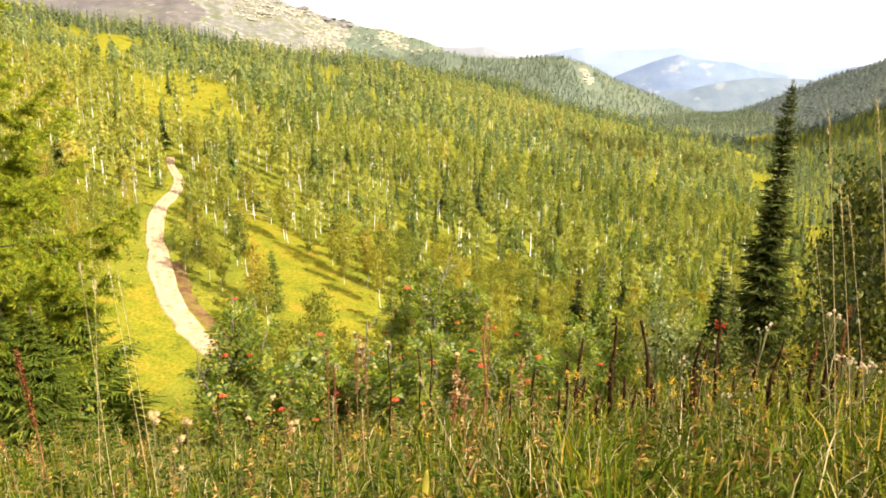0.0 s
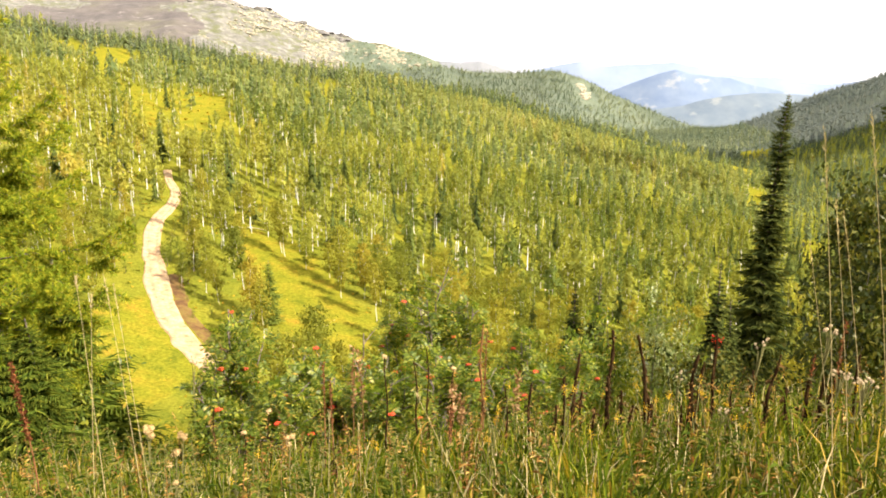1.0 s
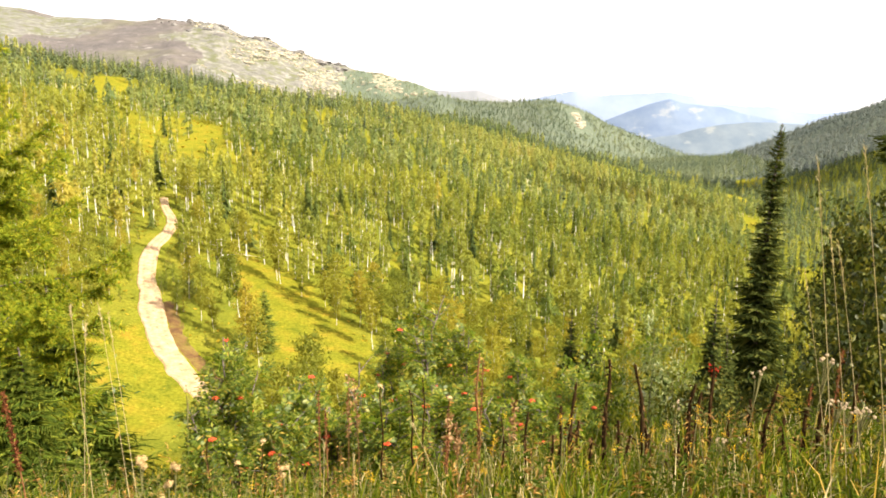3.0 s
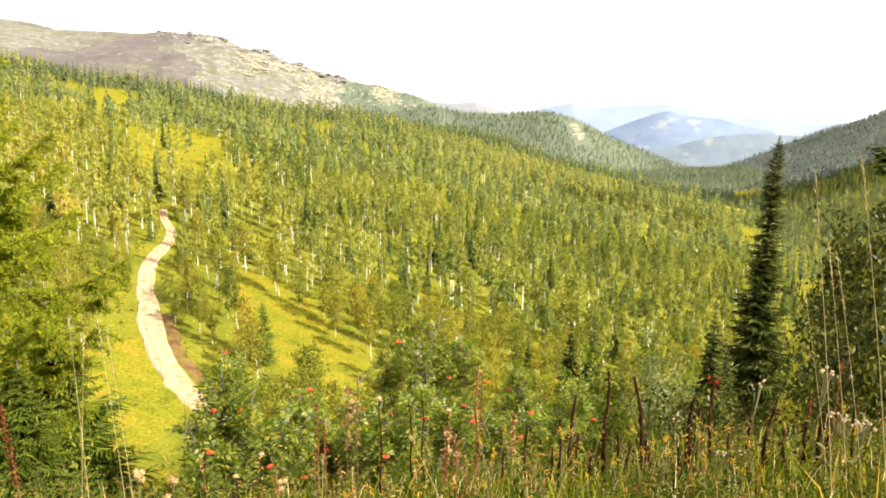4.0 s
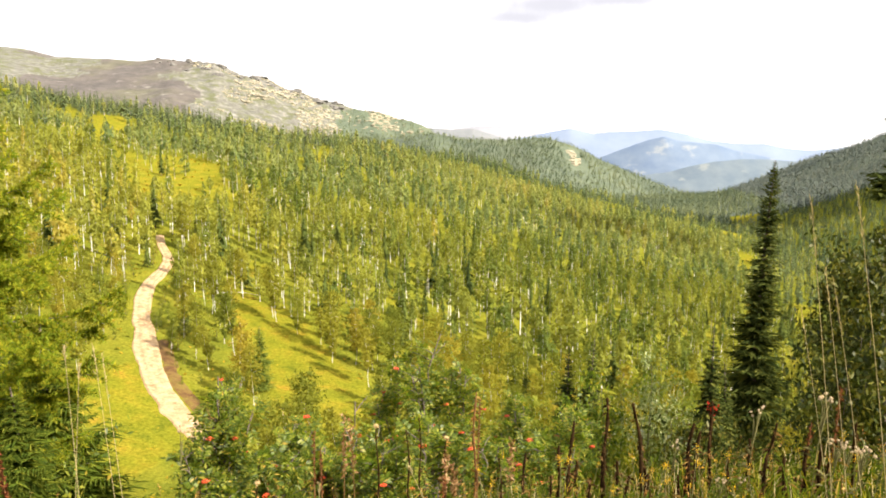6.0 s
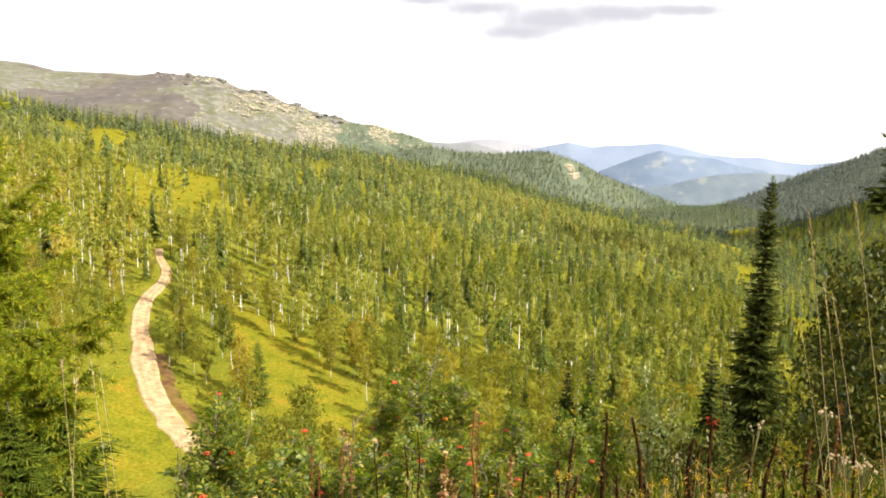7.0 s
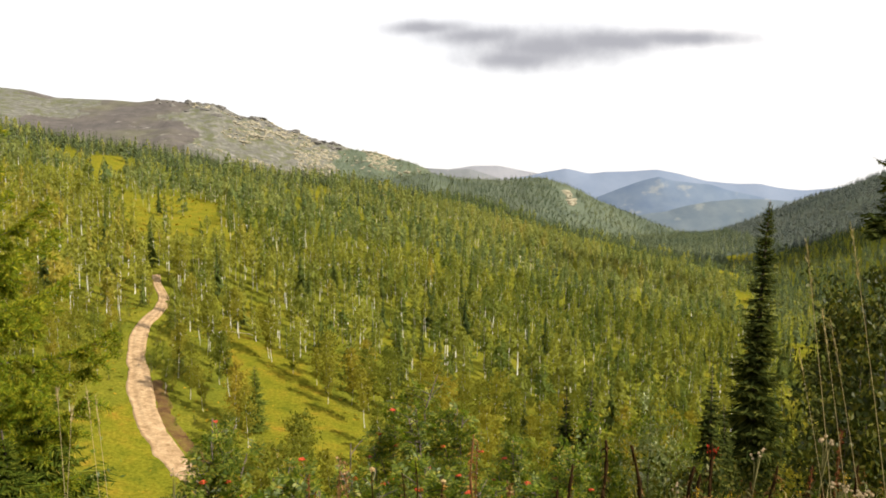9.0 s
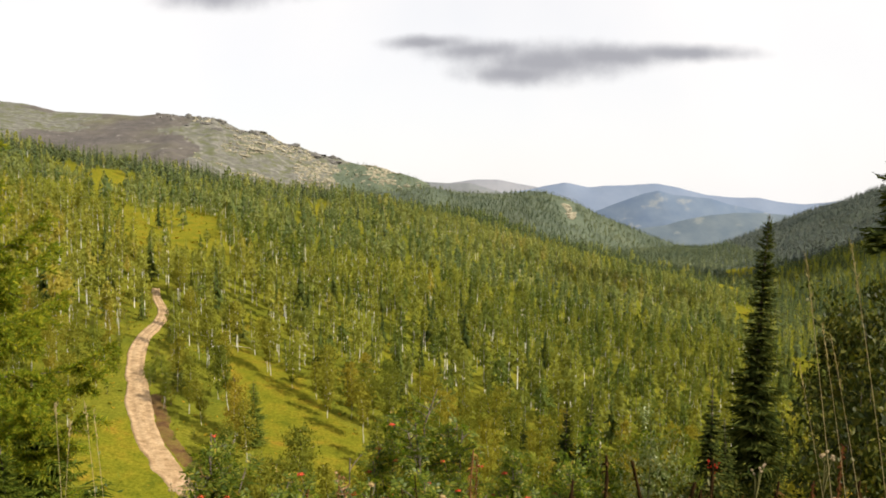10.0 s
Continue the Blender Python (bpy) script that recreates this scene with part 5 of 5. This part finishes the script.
BUSHES = [("leafy_bush", 7.55, 13.5, -0.31, 1.1, 46, 7500, 0.13, BUSH_LEAF, "dense dark green leafy bush"),
          ("leafy_bush", 7.1, 12.5, -0.95, 0.6, 34, 3400, 0.12, BUSH_LEAF, "dense dark green leafy bush"),
          ("leafy_bush", 9.14, 15.5, -0.13, 1.25, 40, 6000, 0.14, BUSH_LEAF, "dense dark green leafy bush"),
          ("leafy_bush", 6.35, 11.8, -1.75, 0.5, 18, 1500, 0.1, BUSH_LEAF, "dense dark green leafy bush"),
          ("leafy_bush", 6.29, 11, -1.09, 0.9, 26, 3600, 0.11, BUSH_LEAF, "dense dark green leafy bush"),
          ("leafy_bush", 5.39, 10, -1.46, 0.7, 18, 2000, 0.1, BUSH_LEAF, "dense dark green leafy bush"),
          ("willow_bush", 4.35, 16, -3.02, 0.8, 22, 2200, 0.11, WILLOW_LEAF, "silvery green willow bush"),
          ("willow_bush", 5.18, 17, -3.98, 0.8, 18, 1600, 0.11, WILLOW_LEAF, "silvery green willow bush"),
          ("leafy_bush", 3.56, 16.5, -3.56, 0.9, 18, 1700, 0.11, ROWAN_LEAF, "light green leafy bush"),
          ("leafy_bush", 2.34, 15, -3.58, 0.8, 18, 1500, 0.1, ROWAN_LEAF, "light green leafy bush"),
          ("leafy_bush", 4.45, 11, -2.81, 0.6, 12, 700, 0.08, BUSH_LEAF, "low green leafy bush"),
          ("leafy_bush", 5.83, 12, -2.93, 0.7, 12, 800, 0.09, BUSH_LEAF, "low green leafy bush"),
          ("leafy_bush", 3.44, 10.5, -2.37, 0.7, 14, 1100, 0.09, BUSH_LEAF, "low green leafy bush"),
          ("leafy_bush", -5.58, 9.5, -2.38, 0.9, 14, 1300, 0.09, ROWAN_LEAF, "light green leafy bush"),
          ("leafy_bush", -22.8, 112.6, ROUND_TOP, 1.5, 18, 700, 0.3, BUSH_LEAF, "round dark bush on the meadow")]
for k, (name, px, py, top, wide, limbs, leaves, leaf, mat, label) in enumerate(BUSHES):
    tall = min(tall_to(px, py, top), 6.0)
    built = broadleaf(600 + k, tall, wide, limbs, leaves, leaf, low=0.12, thick=0.008, stems=4, fan=0.10, face_jitter=0.9, slim=0.5 if "willow" not in name else 0.24)
    ob = thing(name, ground_at(px, py, 0.05), label, "shrub", name + "es of the slope")
    part("stem", built[0], TWIG, ob, smooth=True)
    part("foliage", built[1], mat, ob)


# ---- grass and herbs of the lookout ----
def grass_field(name, count, near, far, edge, tall, wide, mat, seed, label, power=1.3, where=None):
    r = np.random.default_rng(seed)
    y = near + (far - near) * r.uniform(0, 1, count) ** power
    x = r.uniform(-1, 1, count) * (edge * y + 1.5)
    if where:
        x, y = x[where(x, y)], y[where(x, y)]
        count = len(x)
    root = np.c_[x, y, height(x, y) - 0.02]
    a = r.uniform(0, 6.28, count)
    clump = 0.75 + 0.35 * wave(x, y, 1.7, seed) + 0.25 * wave(x, y, 0.6, seed + 1)
    size = tall * r.uniform(0.4, 1.25, count) * np.clip(clump, 0.3, 1.4) * np.clip(0.82 + 0.7 * x / np.maximum(y, 1), 0.55, 1.0)
    lean = np.c_[np.cos(a), np.sin(a), np.zeros(count)] * r.uniform(0.1, 0.7, count)[:, None]
    side = np.c_[-np.sin(a + 0.6), np.cos(a + 0.6), np.zeros(count)]
    up = np.array([0, 0, 1.0])
    w = wide * r.uniform(0.6, 1.3, count)[:, None]
    p0, p1 = root, root + size[:, None] * (0.5 * up + 0.22 * lean)
    p2 = root + size[:, None] * (0.85 * up + 0.6 * lean)
    p3 = root + size[:, None] * (0.98 * up + 1.15 * lean)
    v = np.stack([p0 - side * w * 0.4, p0 + side * w * 0.4, p1 - side * w * 0.5, p1 + side * w * 0.5, p2 - side * w * 0.35, p2 + side * w * 0.35, p3], 1).reshape(-1, 3)
    b = np.arange(count)[:, None] * 7
    f = np.concatenate([b + np.array(t) for t in ((0, 1, 3), (0, 3, 2), (2, 3, 5), (2, 5, 4), (4, 5, 6))])
    ob = new(name, make_mesh(name, (v, f, np.zeros(len(f), int), np.zeros(len(v))), [mat]))
    return tagged(ob, label, "grass", kind="stuff")


grass_field("meadow_grass", 30000, 1.6, 13, 0.68, 0.40, 0.014, GRASS, 71, "long green and drying grass on the near slope")
grass_field("dry_grass", 5000, 1.8, 11, 0.68, 0.45, 0.006, STRAW, 73, "thin straw-coloured grass among the green")
grass_field("slope_grass", 22000, 12, 75, 0.66, 0.5, 0.05, GRASS, 72, "tall wild grass down the slope", 1.3, lambda x, y: x > -0.2 * y)
grass_field("golden_grass", 16000, 11, 75, 0.66, 0.34, 0.035, SCRUB, 76, "golden yellow grass on the open slope", 1.3, lambda x, y: x <= -0.2 * y)


def ring_grass(name, count, inner, outer, tall, wide, mat, seed, label):
    """Shorter grass round the standing place, beside and behind it."""
    r = np.random.default_rng(seed)
    a = r.uniform(0.62, 5.66, count)
    dist = inner + (outer - inner) * r.uniform(0, 1, count) ** 0.7
    x, y = dist * np.sin(a), dist * np.cos(a)
    lean = r.normal(0, 0.3, (count, 3)) * np.array([1, 1, 0])
    size = tall * r.uniform(0.4, 1.2, count)
    root = np.c_[x, y, height(x, y) - 0.02]
    s = Shape()
    way = unit(np.array([0, 0, 1.0]) + lean)
    blades(s, root, way, unit(np.cross(way, r.normal(0, 1, (count, 3)))), size, wide, 0.15)
    return tagged(new(name, make_mesh(name, s, [mat])), label, "grass", kind="stuff")


ring_grass("lookout_grass", 30000, 0.3, 7.5, 0.34, 0.02, GRASS, 75, "short grass round the lookout")


def herb_field(name, count, near, far, edge, tall, leaf, mat, stem_mat, seed, label):
    """Leafy upright herbs, too many to count."""
    r = np.random.default_rng(seed)
    s = Shape()
    for k in range(count):
        y = near + (far - near) * r.uniform() ** 1.2
        x = r.uniform(-1, 1) * (edge * y + 1)
        size = tall * r.uniform(0.5, 1.25)
        base = np.array(ground_at(x, y, 0.03))
        q = np.linspace(0, 1, 4)
        a = r.uniform(0, 6.28)
        stem = base + np.c_[0.14 * size * math.cos(a) * q ** 2, 0.14 * size * math.sin(a) * q ** 2, size * q]
        tube(s, stem, 0.004 * (1.2 - q), 3, slot=1, cap=False)
        n = int(12 + 16 * r.uniform())
        u = r.uniform(0.15, 1, n)
        at = np.stack([np.interp(u, q, stem[:, i]) for i in range(3)], 1)
        d = directions(r, n, 0.25)
        d[:, 2] = d[:, 2] * 0.5 + 0.15
        d = unit(d)
        blades(s, at, d, unit(np.cross(d, np.array([0, 0, 1.0])) + 0.3 * r.normal(0, 1, (n, 3))), leaf * r.uniform(0.5, 1.3, n) * (1.2 - 0.6 * u), leaf * 0.2, 0.35)
    ob = new(name, make_mesh(name, s, [mat, stem_mat]))
    return tagged(ob, label, "herbs", kind="stuff")


herb_field("green_herbs", 900, 2.4, 11, 0.64, 0.5, 0.085, HERB, HERB_STEM, 81, "leafy green herbs among the grass")
herb_field("withered_herbs", 150, 3.0, 9, 0.6, 0.6, 0.06, RUST, RED_STEM, 82, "rust-brown withering herbs among the grass")


# ---- single stalks and flowers ----
def stalk(seed, tall, lean, thick, leaves, head="", stout=False):
    """A dead upright stalk: knobbly stem, curled leaves, and perhaps a flat flower head."""
    r = np.random.default_rng(seed)
    stem, dry, top = Shape(), Shape(), Shape()
    q = np.linspace(0, 1, 12)
    a = r.uniform(0, 6.28)
    axis = np.c_[lean * tall * q ** 1.5 + 0.012 * tall * np.sin(q * 9 + seed), 0.03 * tall * np.sin(q * 5 + a), tall * q]
    tube(stem, axis, thick * (1.3 if stout else 0.95) * (1.15 - 0.55 * q) * (1 + 0.35 * np.sin(np.arange(12) * 2.3 + seed) * (0.3 + 0.7 * (leaves > 12))), 6)
    if leaves:
        u = r.uniform(0.25, 0.98, leaves)
        at = np.stack([np.interp(u, q, axis[:, i]) for i in range(3)], 1)
        d = directions(r, leaves, -0.5)
        blades(dry, at, d, unit(np.cross(d, directions(r, leaves))), r.uniform(0.03, 0.085, leaves), r.uniform(0.010, 0.022, leaves), 0.3)
    if head == "disc":
        ball(top, axis[-1] + [0, 0, 0.008], (0.03, 0.03, 0.014))
        d = directions(r, 40, 0.4)
        blades(top, np.repeat(axis[-1:], 40, 0), d, unit(np.cross(d, directions(r, 40))), 0.038, 0.008)
    return stem, dry, top


STALKS = [(-0.66, 7, -1.1, 0.0, 0.011, 3, "disc"), (0.0, 7, -1.2, 0.03, 0.011, 4, "disc"), (0.29, 7.5, -0.92, 0, 0.014, 40, ""), (1.21, 7, -1.06, 0.05, 0.016, 22, ""), (1.53, 7, -0.83, 0.03, 0.017, 26, ""),
          (1.66, 6.5, -0.71, -0.1, 0.015, 6, ""), (1.72, 6.55, -1.1, -0.16, 0.013, 5, ""), (2.03, 6, -0.68, 0.1, 0.016, 10, ""), (2.11, 6.1, -0.79, 0.06, 0.013, 8, ""), (1.0, 6, -1.09, 0.04, 0.013, 16, ""),
          (1.39, 6.5, -1.09, -0.02, 0.015, 18, ""), (1.41, 6, -1.01, 0.02, 0.012, 12, ""), (1.67, 6, -1.13, 0.02, 0.013, 8, ""), (2.55, 5.5, -0.76, 0.03, 0.013, 8, ""), (2.72, 5.5, -0.66, 0.06, 0.013, 6, ""),
          (2.81, 5.5, -0.66, 0.02, 0.014, 6, ""), (2.68, 6, -0.67, 0.08, 0.012, 6, ""), (2.49, 6, -0.82, 0.02, 0.012, 9, ""), (-1.96, 6.6, -1.7, 0.02, 0.009, 6, "disc"), (-1.46, 6.2, -1.55, -0.03, 0.01, 5, "disc"),
          (-2.23, 6.6, -1.44, 0.02, 0.008, 6, ""), (0.69, 6.4, -1.11, 0.03, 0.012, 12, ""), (2.34, 6.5, -0.68, 0.0, 0.012, 6, ""), (-0.26, 6.9, -0.98, -0.02, 0.01, 14, ""), (-0.43, 8.0, -1.52, -0.02, 0.012, 10, ""),
          (0.98, 6.3, -1.01, 0.02, 0.012, 14, ""), (1.76, 5.8, -1.09, 0.05, 0.011, 8, ""),
          (1.11, 6.2, -1.1, 0.03, 0.013, 20, ""), (1.18, 6.0, -1.14, -0.02, 0.011, 14, ""), (1.48, 5.9, -1.09, 0.12, 0.012, 8, ""), (1.85, 5.8, -1.04, 0.04, 0.011, 10, ""), (2.0, 6.0, -0.98, 0.02, 0.012, 10, ""),
          (2.28, 5.9, -0.93, -0.04, 0.011, 10, ""), (2.49, 5.7, -0.8, 0.03, 0.012, 8, ""), (2.84, 5.4, -0.67, 0.03, 0.012, 8, ""), (2.49, 5.2, -0.76, 0.02, 0.011, 6, ""), (0.85, 5.9, -1.09, 0.02, 0.011, 14, ""),
          (0.47, 6.4, -1.16, -0.02, 0.01, 10, ""), (3.13, 5.6, -0.52, 0.02, 0.011, 8, ""), (-0.94, 5.6, -1.32, 0.02, 0.009, 8, ""), (-1.73, 6.6, -1.49, 0.0, 0.009, 4, "disc")]
for k, (px, py, top_z, lean, thick, leaves, head) in enumerate(STALKS):
    tall = tall_to(px - 0.5 * lean, py, top_z)
    px = px - lean * tall
    stem, dry, top = stalk(700 + k, tall, lean, thick, leaves * 2 + (14 if px > 0.6 else 0), head, px > 0.6)
    ob = thing("dead_stalk", ground_at(px, py, 0.02), "dead flower stalk with a pale flat seed head" if head else "blackened dead stalk with curled dry leaves", "dead plant", "dead stalks in the grass")
    part("stem", stem, DEAD_STEM if k != 2 else RED_STEM, ob, smooth=True)
    part("dry_leaves", dry, DEAD_LEAF if k != 2 and not head else RUST, ob)
    if head:
        part("seed_head", top, FLUFF, ob, "pale dry seed head")


def tall_straw(seed, tall, lean_x, lean_y, plume):
    """A tall dry grass stem with a loose plume at its top."""
    r = np.random.default_rng(seed)
    stem, top = Shape(), Shape()
    q = np.linspace(0, 1, 9)
    axis = np.c_[lean_x * q ** 1.2, lean_y * q ** 1.4, tall * q]
    tube(stem, axis, 0.0022 * (1.1 - 0.6 * q), 5)
    n = 34
    u = 1 - plume * r.uniform(0, 1, n)
    at = np.stack([np.interp(u, q, axis[:, i]) for i in range(3)], 1)
    d = unit(np.array([lean_x, lean_y, tall]) / tall + 0.22 * r.normal(0, 1, (n, 3)))
    blades(top, at, d, unit(np.cross(d, directions(r, n))), r.uniform(0.02, 0.05, n), 0.0042)
    return stem, top


# place of the foot, height of the tip, lean towards x and y, share of the plume
STRAWS = [(-2.12, 4.2, 0.45, -0.04, 0.0, 0.05), (-2.42, 4.6, 0.23, 0.14, 0.0, 0.06), (-2.16, 4.8, 0.29, -0.12, 0.0, 0.13), (-2.13, 4.85, 0.24, -0.12, 0.0, 0.16), (1.96, 3.6, 1.33, -0.25, 0.0, 0.14),
          (2.24, 3.6, 1.4, -0.32, 0.0, 0.14), (2.36, 4.2, 0.9, -0.26, 0.0, 0.16), (2.45, 4.2, 0.84, -0.3, 0.0, 0.18), (0.12, 3.6, 0.0, -0.3, 0.0, 0.03),
          (-0.8, 4.4, -0.46, 0.03, 0.0, 0.1), (-0.61, 4.6, -0.64, -0.01, 0.0, 0.1), (2.45, 4.6, 0.58, -0.28, 0.0, 0.1)]
for k, (px, py, top_z, lx, ly, plume) in enumerate(STRAWS):
    tall = tall_to(px, py, top_z)
    stem, top = tall_straw(800 + k, tall, lx, ly, plume)
    ob = thing("grass_stalk", ground_at(px, py, 0.02), "tall dry straw-yellow grass stalk with a thin plume", "grass", "tall dry grass stalks")
    part("stem", stem, STRAW, ob, smooth=True)
    part("plume", top, STRAW, ob)


def tufted(seed, tall, heads, spread, size, fluff=90):
    """A thistle gone to seed, or an umbel: short rays, each with a fluffy head."""
    r = np.random.default_rng(seed)
    stem, tops = Shape(), []
    q = np.linspace(0, 1, 5)
    axis = np.c_[0.04 * tall * q ** 2, 0.02 * np.sin(q * 4), tall * 0.86 * q]
    tube(stem, axis, 0.0032 * (1.2 - 0.5 * q), 5)
    for k in range(heads):
        a = k * 2.4
        e = axis[-1] + np.array([math.cos(a) * spread * r.uniform(0.3, 1), math.sin(a) * spread * r.uniform(0.3, 1), tall * r.uniform(0.06, 0.15)])
        tube(stem, [axis[-2], 0.5 * (axis[-1] + e) - [0, 0, 0.01], e], [0.004, 0.003, 0.002], 4, cap=False)
        top = Shape()
        ball(top, e, np.array([0.8, 0.8, 0.7]) * size)
        d = directions(r, fluff, 0.4)
        blades(top, e + d * size * 0.15, d, unit(np.cross(d, directions(r, fluff))), size * r.uniform(0.6, 1.0, fluff), size * 0.35)
        tops.append(top)
    d = directions(r, 9, 0.3)
    at = np.stack([np.interp(r.uniform(0.15, 0.8, 9), q, axis[:, i]) for i in range(3)], 1)
    blades(stem, at, d, unit(np.cross(d, directions(r, 9))), 0.09, 0.02, 0.3)
    return stem, tops


THISTLES = [(-2.2, 5, -0.88, 4, 0.06, 0.03), (-1.96, 5, -0.89, 2, 0.02, 0.032), (-1.97, 4.9, -1.0, 2, 0.02, 0.03), (-2.06, 5, -1.14, 1, 0.01, 0.026), (-1.59, 5, -1.17, 1, 0.01, 0.028), (-1.19, 5, -0.93, 2, 0.02, 0.028), (-1.9, 4.7, -1.1, 1, 0.01, 0.022)]
for k, (px, py, top_z, heads, spread, size) in enumerate(THISTLES):
    tall = tall_to(px, py, top_z)
    stem, tops = tufted(850 + k, tall, heads, spread, size)
    ob = thing("thistle", ground_at(px, py, 0.02), "thistle gone to seed with beige fluffy heads", "thistle", "seeding thistles in the grass")
    part("stem", stem, HERB_STEM, ob)
    for top in tops:
        part("seed_head", top, FLUFF, ob, "fluffy beige seed head")
UMBELS = [(2.52, 5, -0.07, 7, 0.08, 0.022), (2.53, 4.5, -0.25, 8, 0.09, 0.02), (2.75, 5.2, -0.49, 7, 0.09, 0.02), (2.4, 5.8, -0.46, 6, 0.08, 0.02), (2.77, 5.1, -0.5, 7, 0.09, 0.018), (2.18, 5.5, -0.9, 5, 0.07, 0.018), (1.94, 5.2, -0.77, 5, 0.06, 0.018), (0.36, 5.4, -1.25, 5, 0.06, 0.018), (1.9, 6.2, -0.91, 4, 0.05, 0.02), (-3.32, 9, -1.85, 5, 0.07, 0.03)]
for k, (px, py, top_z, heads, spread, size) in enumerate(UMBELS):
    tall = tall_to(px, py, top_z)
    stem, tops = tufted(880 + k, tall, heads, spread * 0.8, size * 0.75, 26)
    ob = thing("seeding_herb", ground_at(px, py, 0.02), "herb with an umbel of whitish-pink seed tufts", "herb", "seeding umbels in the grass")
    part("stem", stem, HERB_STEM, ob)
    for top in tops:
        part("seed_tuft", top, UMBEL, ob, "whitish seed tuft")


def spire(seed, tall, lean, thick, beads, size, round_top=False):
    """A stem with small leaves or petals all along its upper part."""
    r = np.random.default_rng(seed)
    stem, top = Shape(), Shape()
    q = np.linspace(0, 1, 6)
    axis = np.c_[lean * tall * q ** 1.6, 0.02 * np.sin(q * 5), tall * q]
    tube(stem, axis, thick * (1.2 - 0.6 * q), 5)
    u = 1 - (0.08 if round_top else 0.5) * r.uniform(0, 1, beads)
    at = np.stack([np.interp(u, q, axis[:, i]) for i in range(3)], 1) + r.normal(0, size * (0.9 if round_top else 0.3), (beads, 3))
    d = directions(r, beads, 0.3)
    blades(top, at, d, unit(np.cross(d, directions(r, beads))), size * r.uniform(0.6, 1.4, beads), size * 0.6)
    return stem, top


for k, (px, py, top_z, lean) in enumerate([(2.9, 5.5, -0.21, 0.02), (-3.32, 5.5, -0.58, -0.06), (0.31, 7.4, -0.97, 0.02), (-1.17, 6.8, -1.23, 0.0), (2.81, 5.75, -0.58, 0.04), (2.06, 6.05, -1.1, -0.03), (-1.32, 7.2, -1.21, 0.02), (-0.04, 6.5, -1.37, 0.03)]):
    tall = tall_to(px, py, top_z)
    stem, top = spire(900 + k, tall, lean, 0.007, 300 if k == 1 else 130, 0.03 if k == 1 else 0.022)
    ob = thing("dock_plant", ground_at(px, py, 0.02), "dry red-brown dock with a seed-covered spike", "herb", "dry dock plants in the grass")
    part("stem", stem, RED_STEM, ob)
    part("seed_spike", top, DOCK_SEED, ob, "rust-red seeds")
for k, (px, py, top_z, lean) in enumerate([(-1.08, 7.6, -1.2, 0.02), (-1.0, 7.9, -1.35, -0.03), (-0.02, 6.9, -1.28, 0.02), (0.08, 7.0, -1.45, -0.02), (0.62, 7.2, -1.3, 0.03)]):
    tall = tall_to(px, py, top_z)
    stem, top = spire(950 + k, tall, lean, 0.004, 90, 0.045)
    ob = thing("rosebay", ground_at(px, py, 0.02), "withered rosebay with a pale pinkish plume of pods", "herb", "withered rosebays before the rowans")
    part("stem", stem, RED_STEM, ob)
    part("plume", top, ROSEBAY, ob, "pale pinkish-brown pods")
r9 = np.random.default_rng(17)
GOLD = [(r9.uniform(0.2, 3.1), r9.uniform(4.2, 6.2), r9.uniform(0.4, 0.8)) for _ in range(34)] + [(r9.uniform(-2.4, 0.0), r9.uniform(3.8, 5.5), r9.uniform(0.3, 0.6)) for _ in range(8)]
for k, (px, py, tall) in enumerate(GOLD):
    stem, top = spire(930 + k % 5, tall, 0.12, 0.004, 30, 0.011, True)
    ob = thing("goldenrod", ground_at(px, py, 0.02), "goldenrod with small yellow flower head", "flower", "goldenrods in the grass")
    ob.rotation_euler[2] = k * 1.9
    part("stem", stem, HERB_STEM, ob)
    part("flower_head", top, YELLOW, ob, "yellow flowers")

# red-leaved sprig, and one pale yellow leaf in the grass
stem, top = spire(970, tall_to(2.49, 6.9, -0.83), 0.0, 0.008, 26, 0.032, True)
ob = thing("red_sprig", ground_at(2.49, 6.9, 0.02), "herb with bright red autumn leaves at its tip", "herb")
part("stem", stem, DEAD_STEM, ob)
part("leaves", top, RED_LEAF, ob, "bright red leaves")
leaf_shape = Shape()
q = np.linspace(0, 1, 7)
wv = 0.022 * np.sin(np.pi * q) ** 0.8
rib = np.c_[0.02 * q ** 2, -0.05 * q ** 2, 0.26 * q]
lv = np.concatenate([rib + np.c_[-wv, 0.3 * wv, 0 * q], rib, rib + np.c_[wv, 0.3 * wv, 0 * q]])
lf = [t for i in range(6) for b in (0, 7) for t in ((b + i, b + i + 7, b + i + 8), (b + i, b + i + 8, b + i + 1))]
leaf_shape.add(lv, lf)
stem = Shape()
tube(stem, [(0, 0, 0), (0.01, 0, 0.15), (0, 0, 0.3)], [0.004, 0.003, 0.003], 5)
leaf_shape.v[0] = leaf_shape.v[0] + np.array([0, 0, 0.28])
ob = thing("lily_leaf", ground_at(-0.15, 3.2, 0.02), "single pale yellow lily leaf standing in grass", "leaf")
part("stem", stem, STRAW, ob)
part("blade", leaf_shape, LILY, ob, "pale yellow blade", smooth=True)
ob.scale = (0.75, 0.75, 0.85)
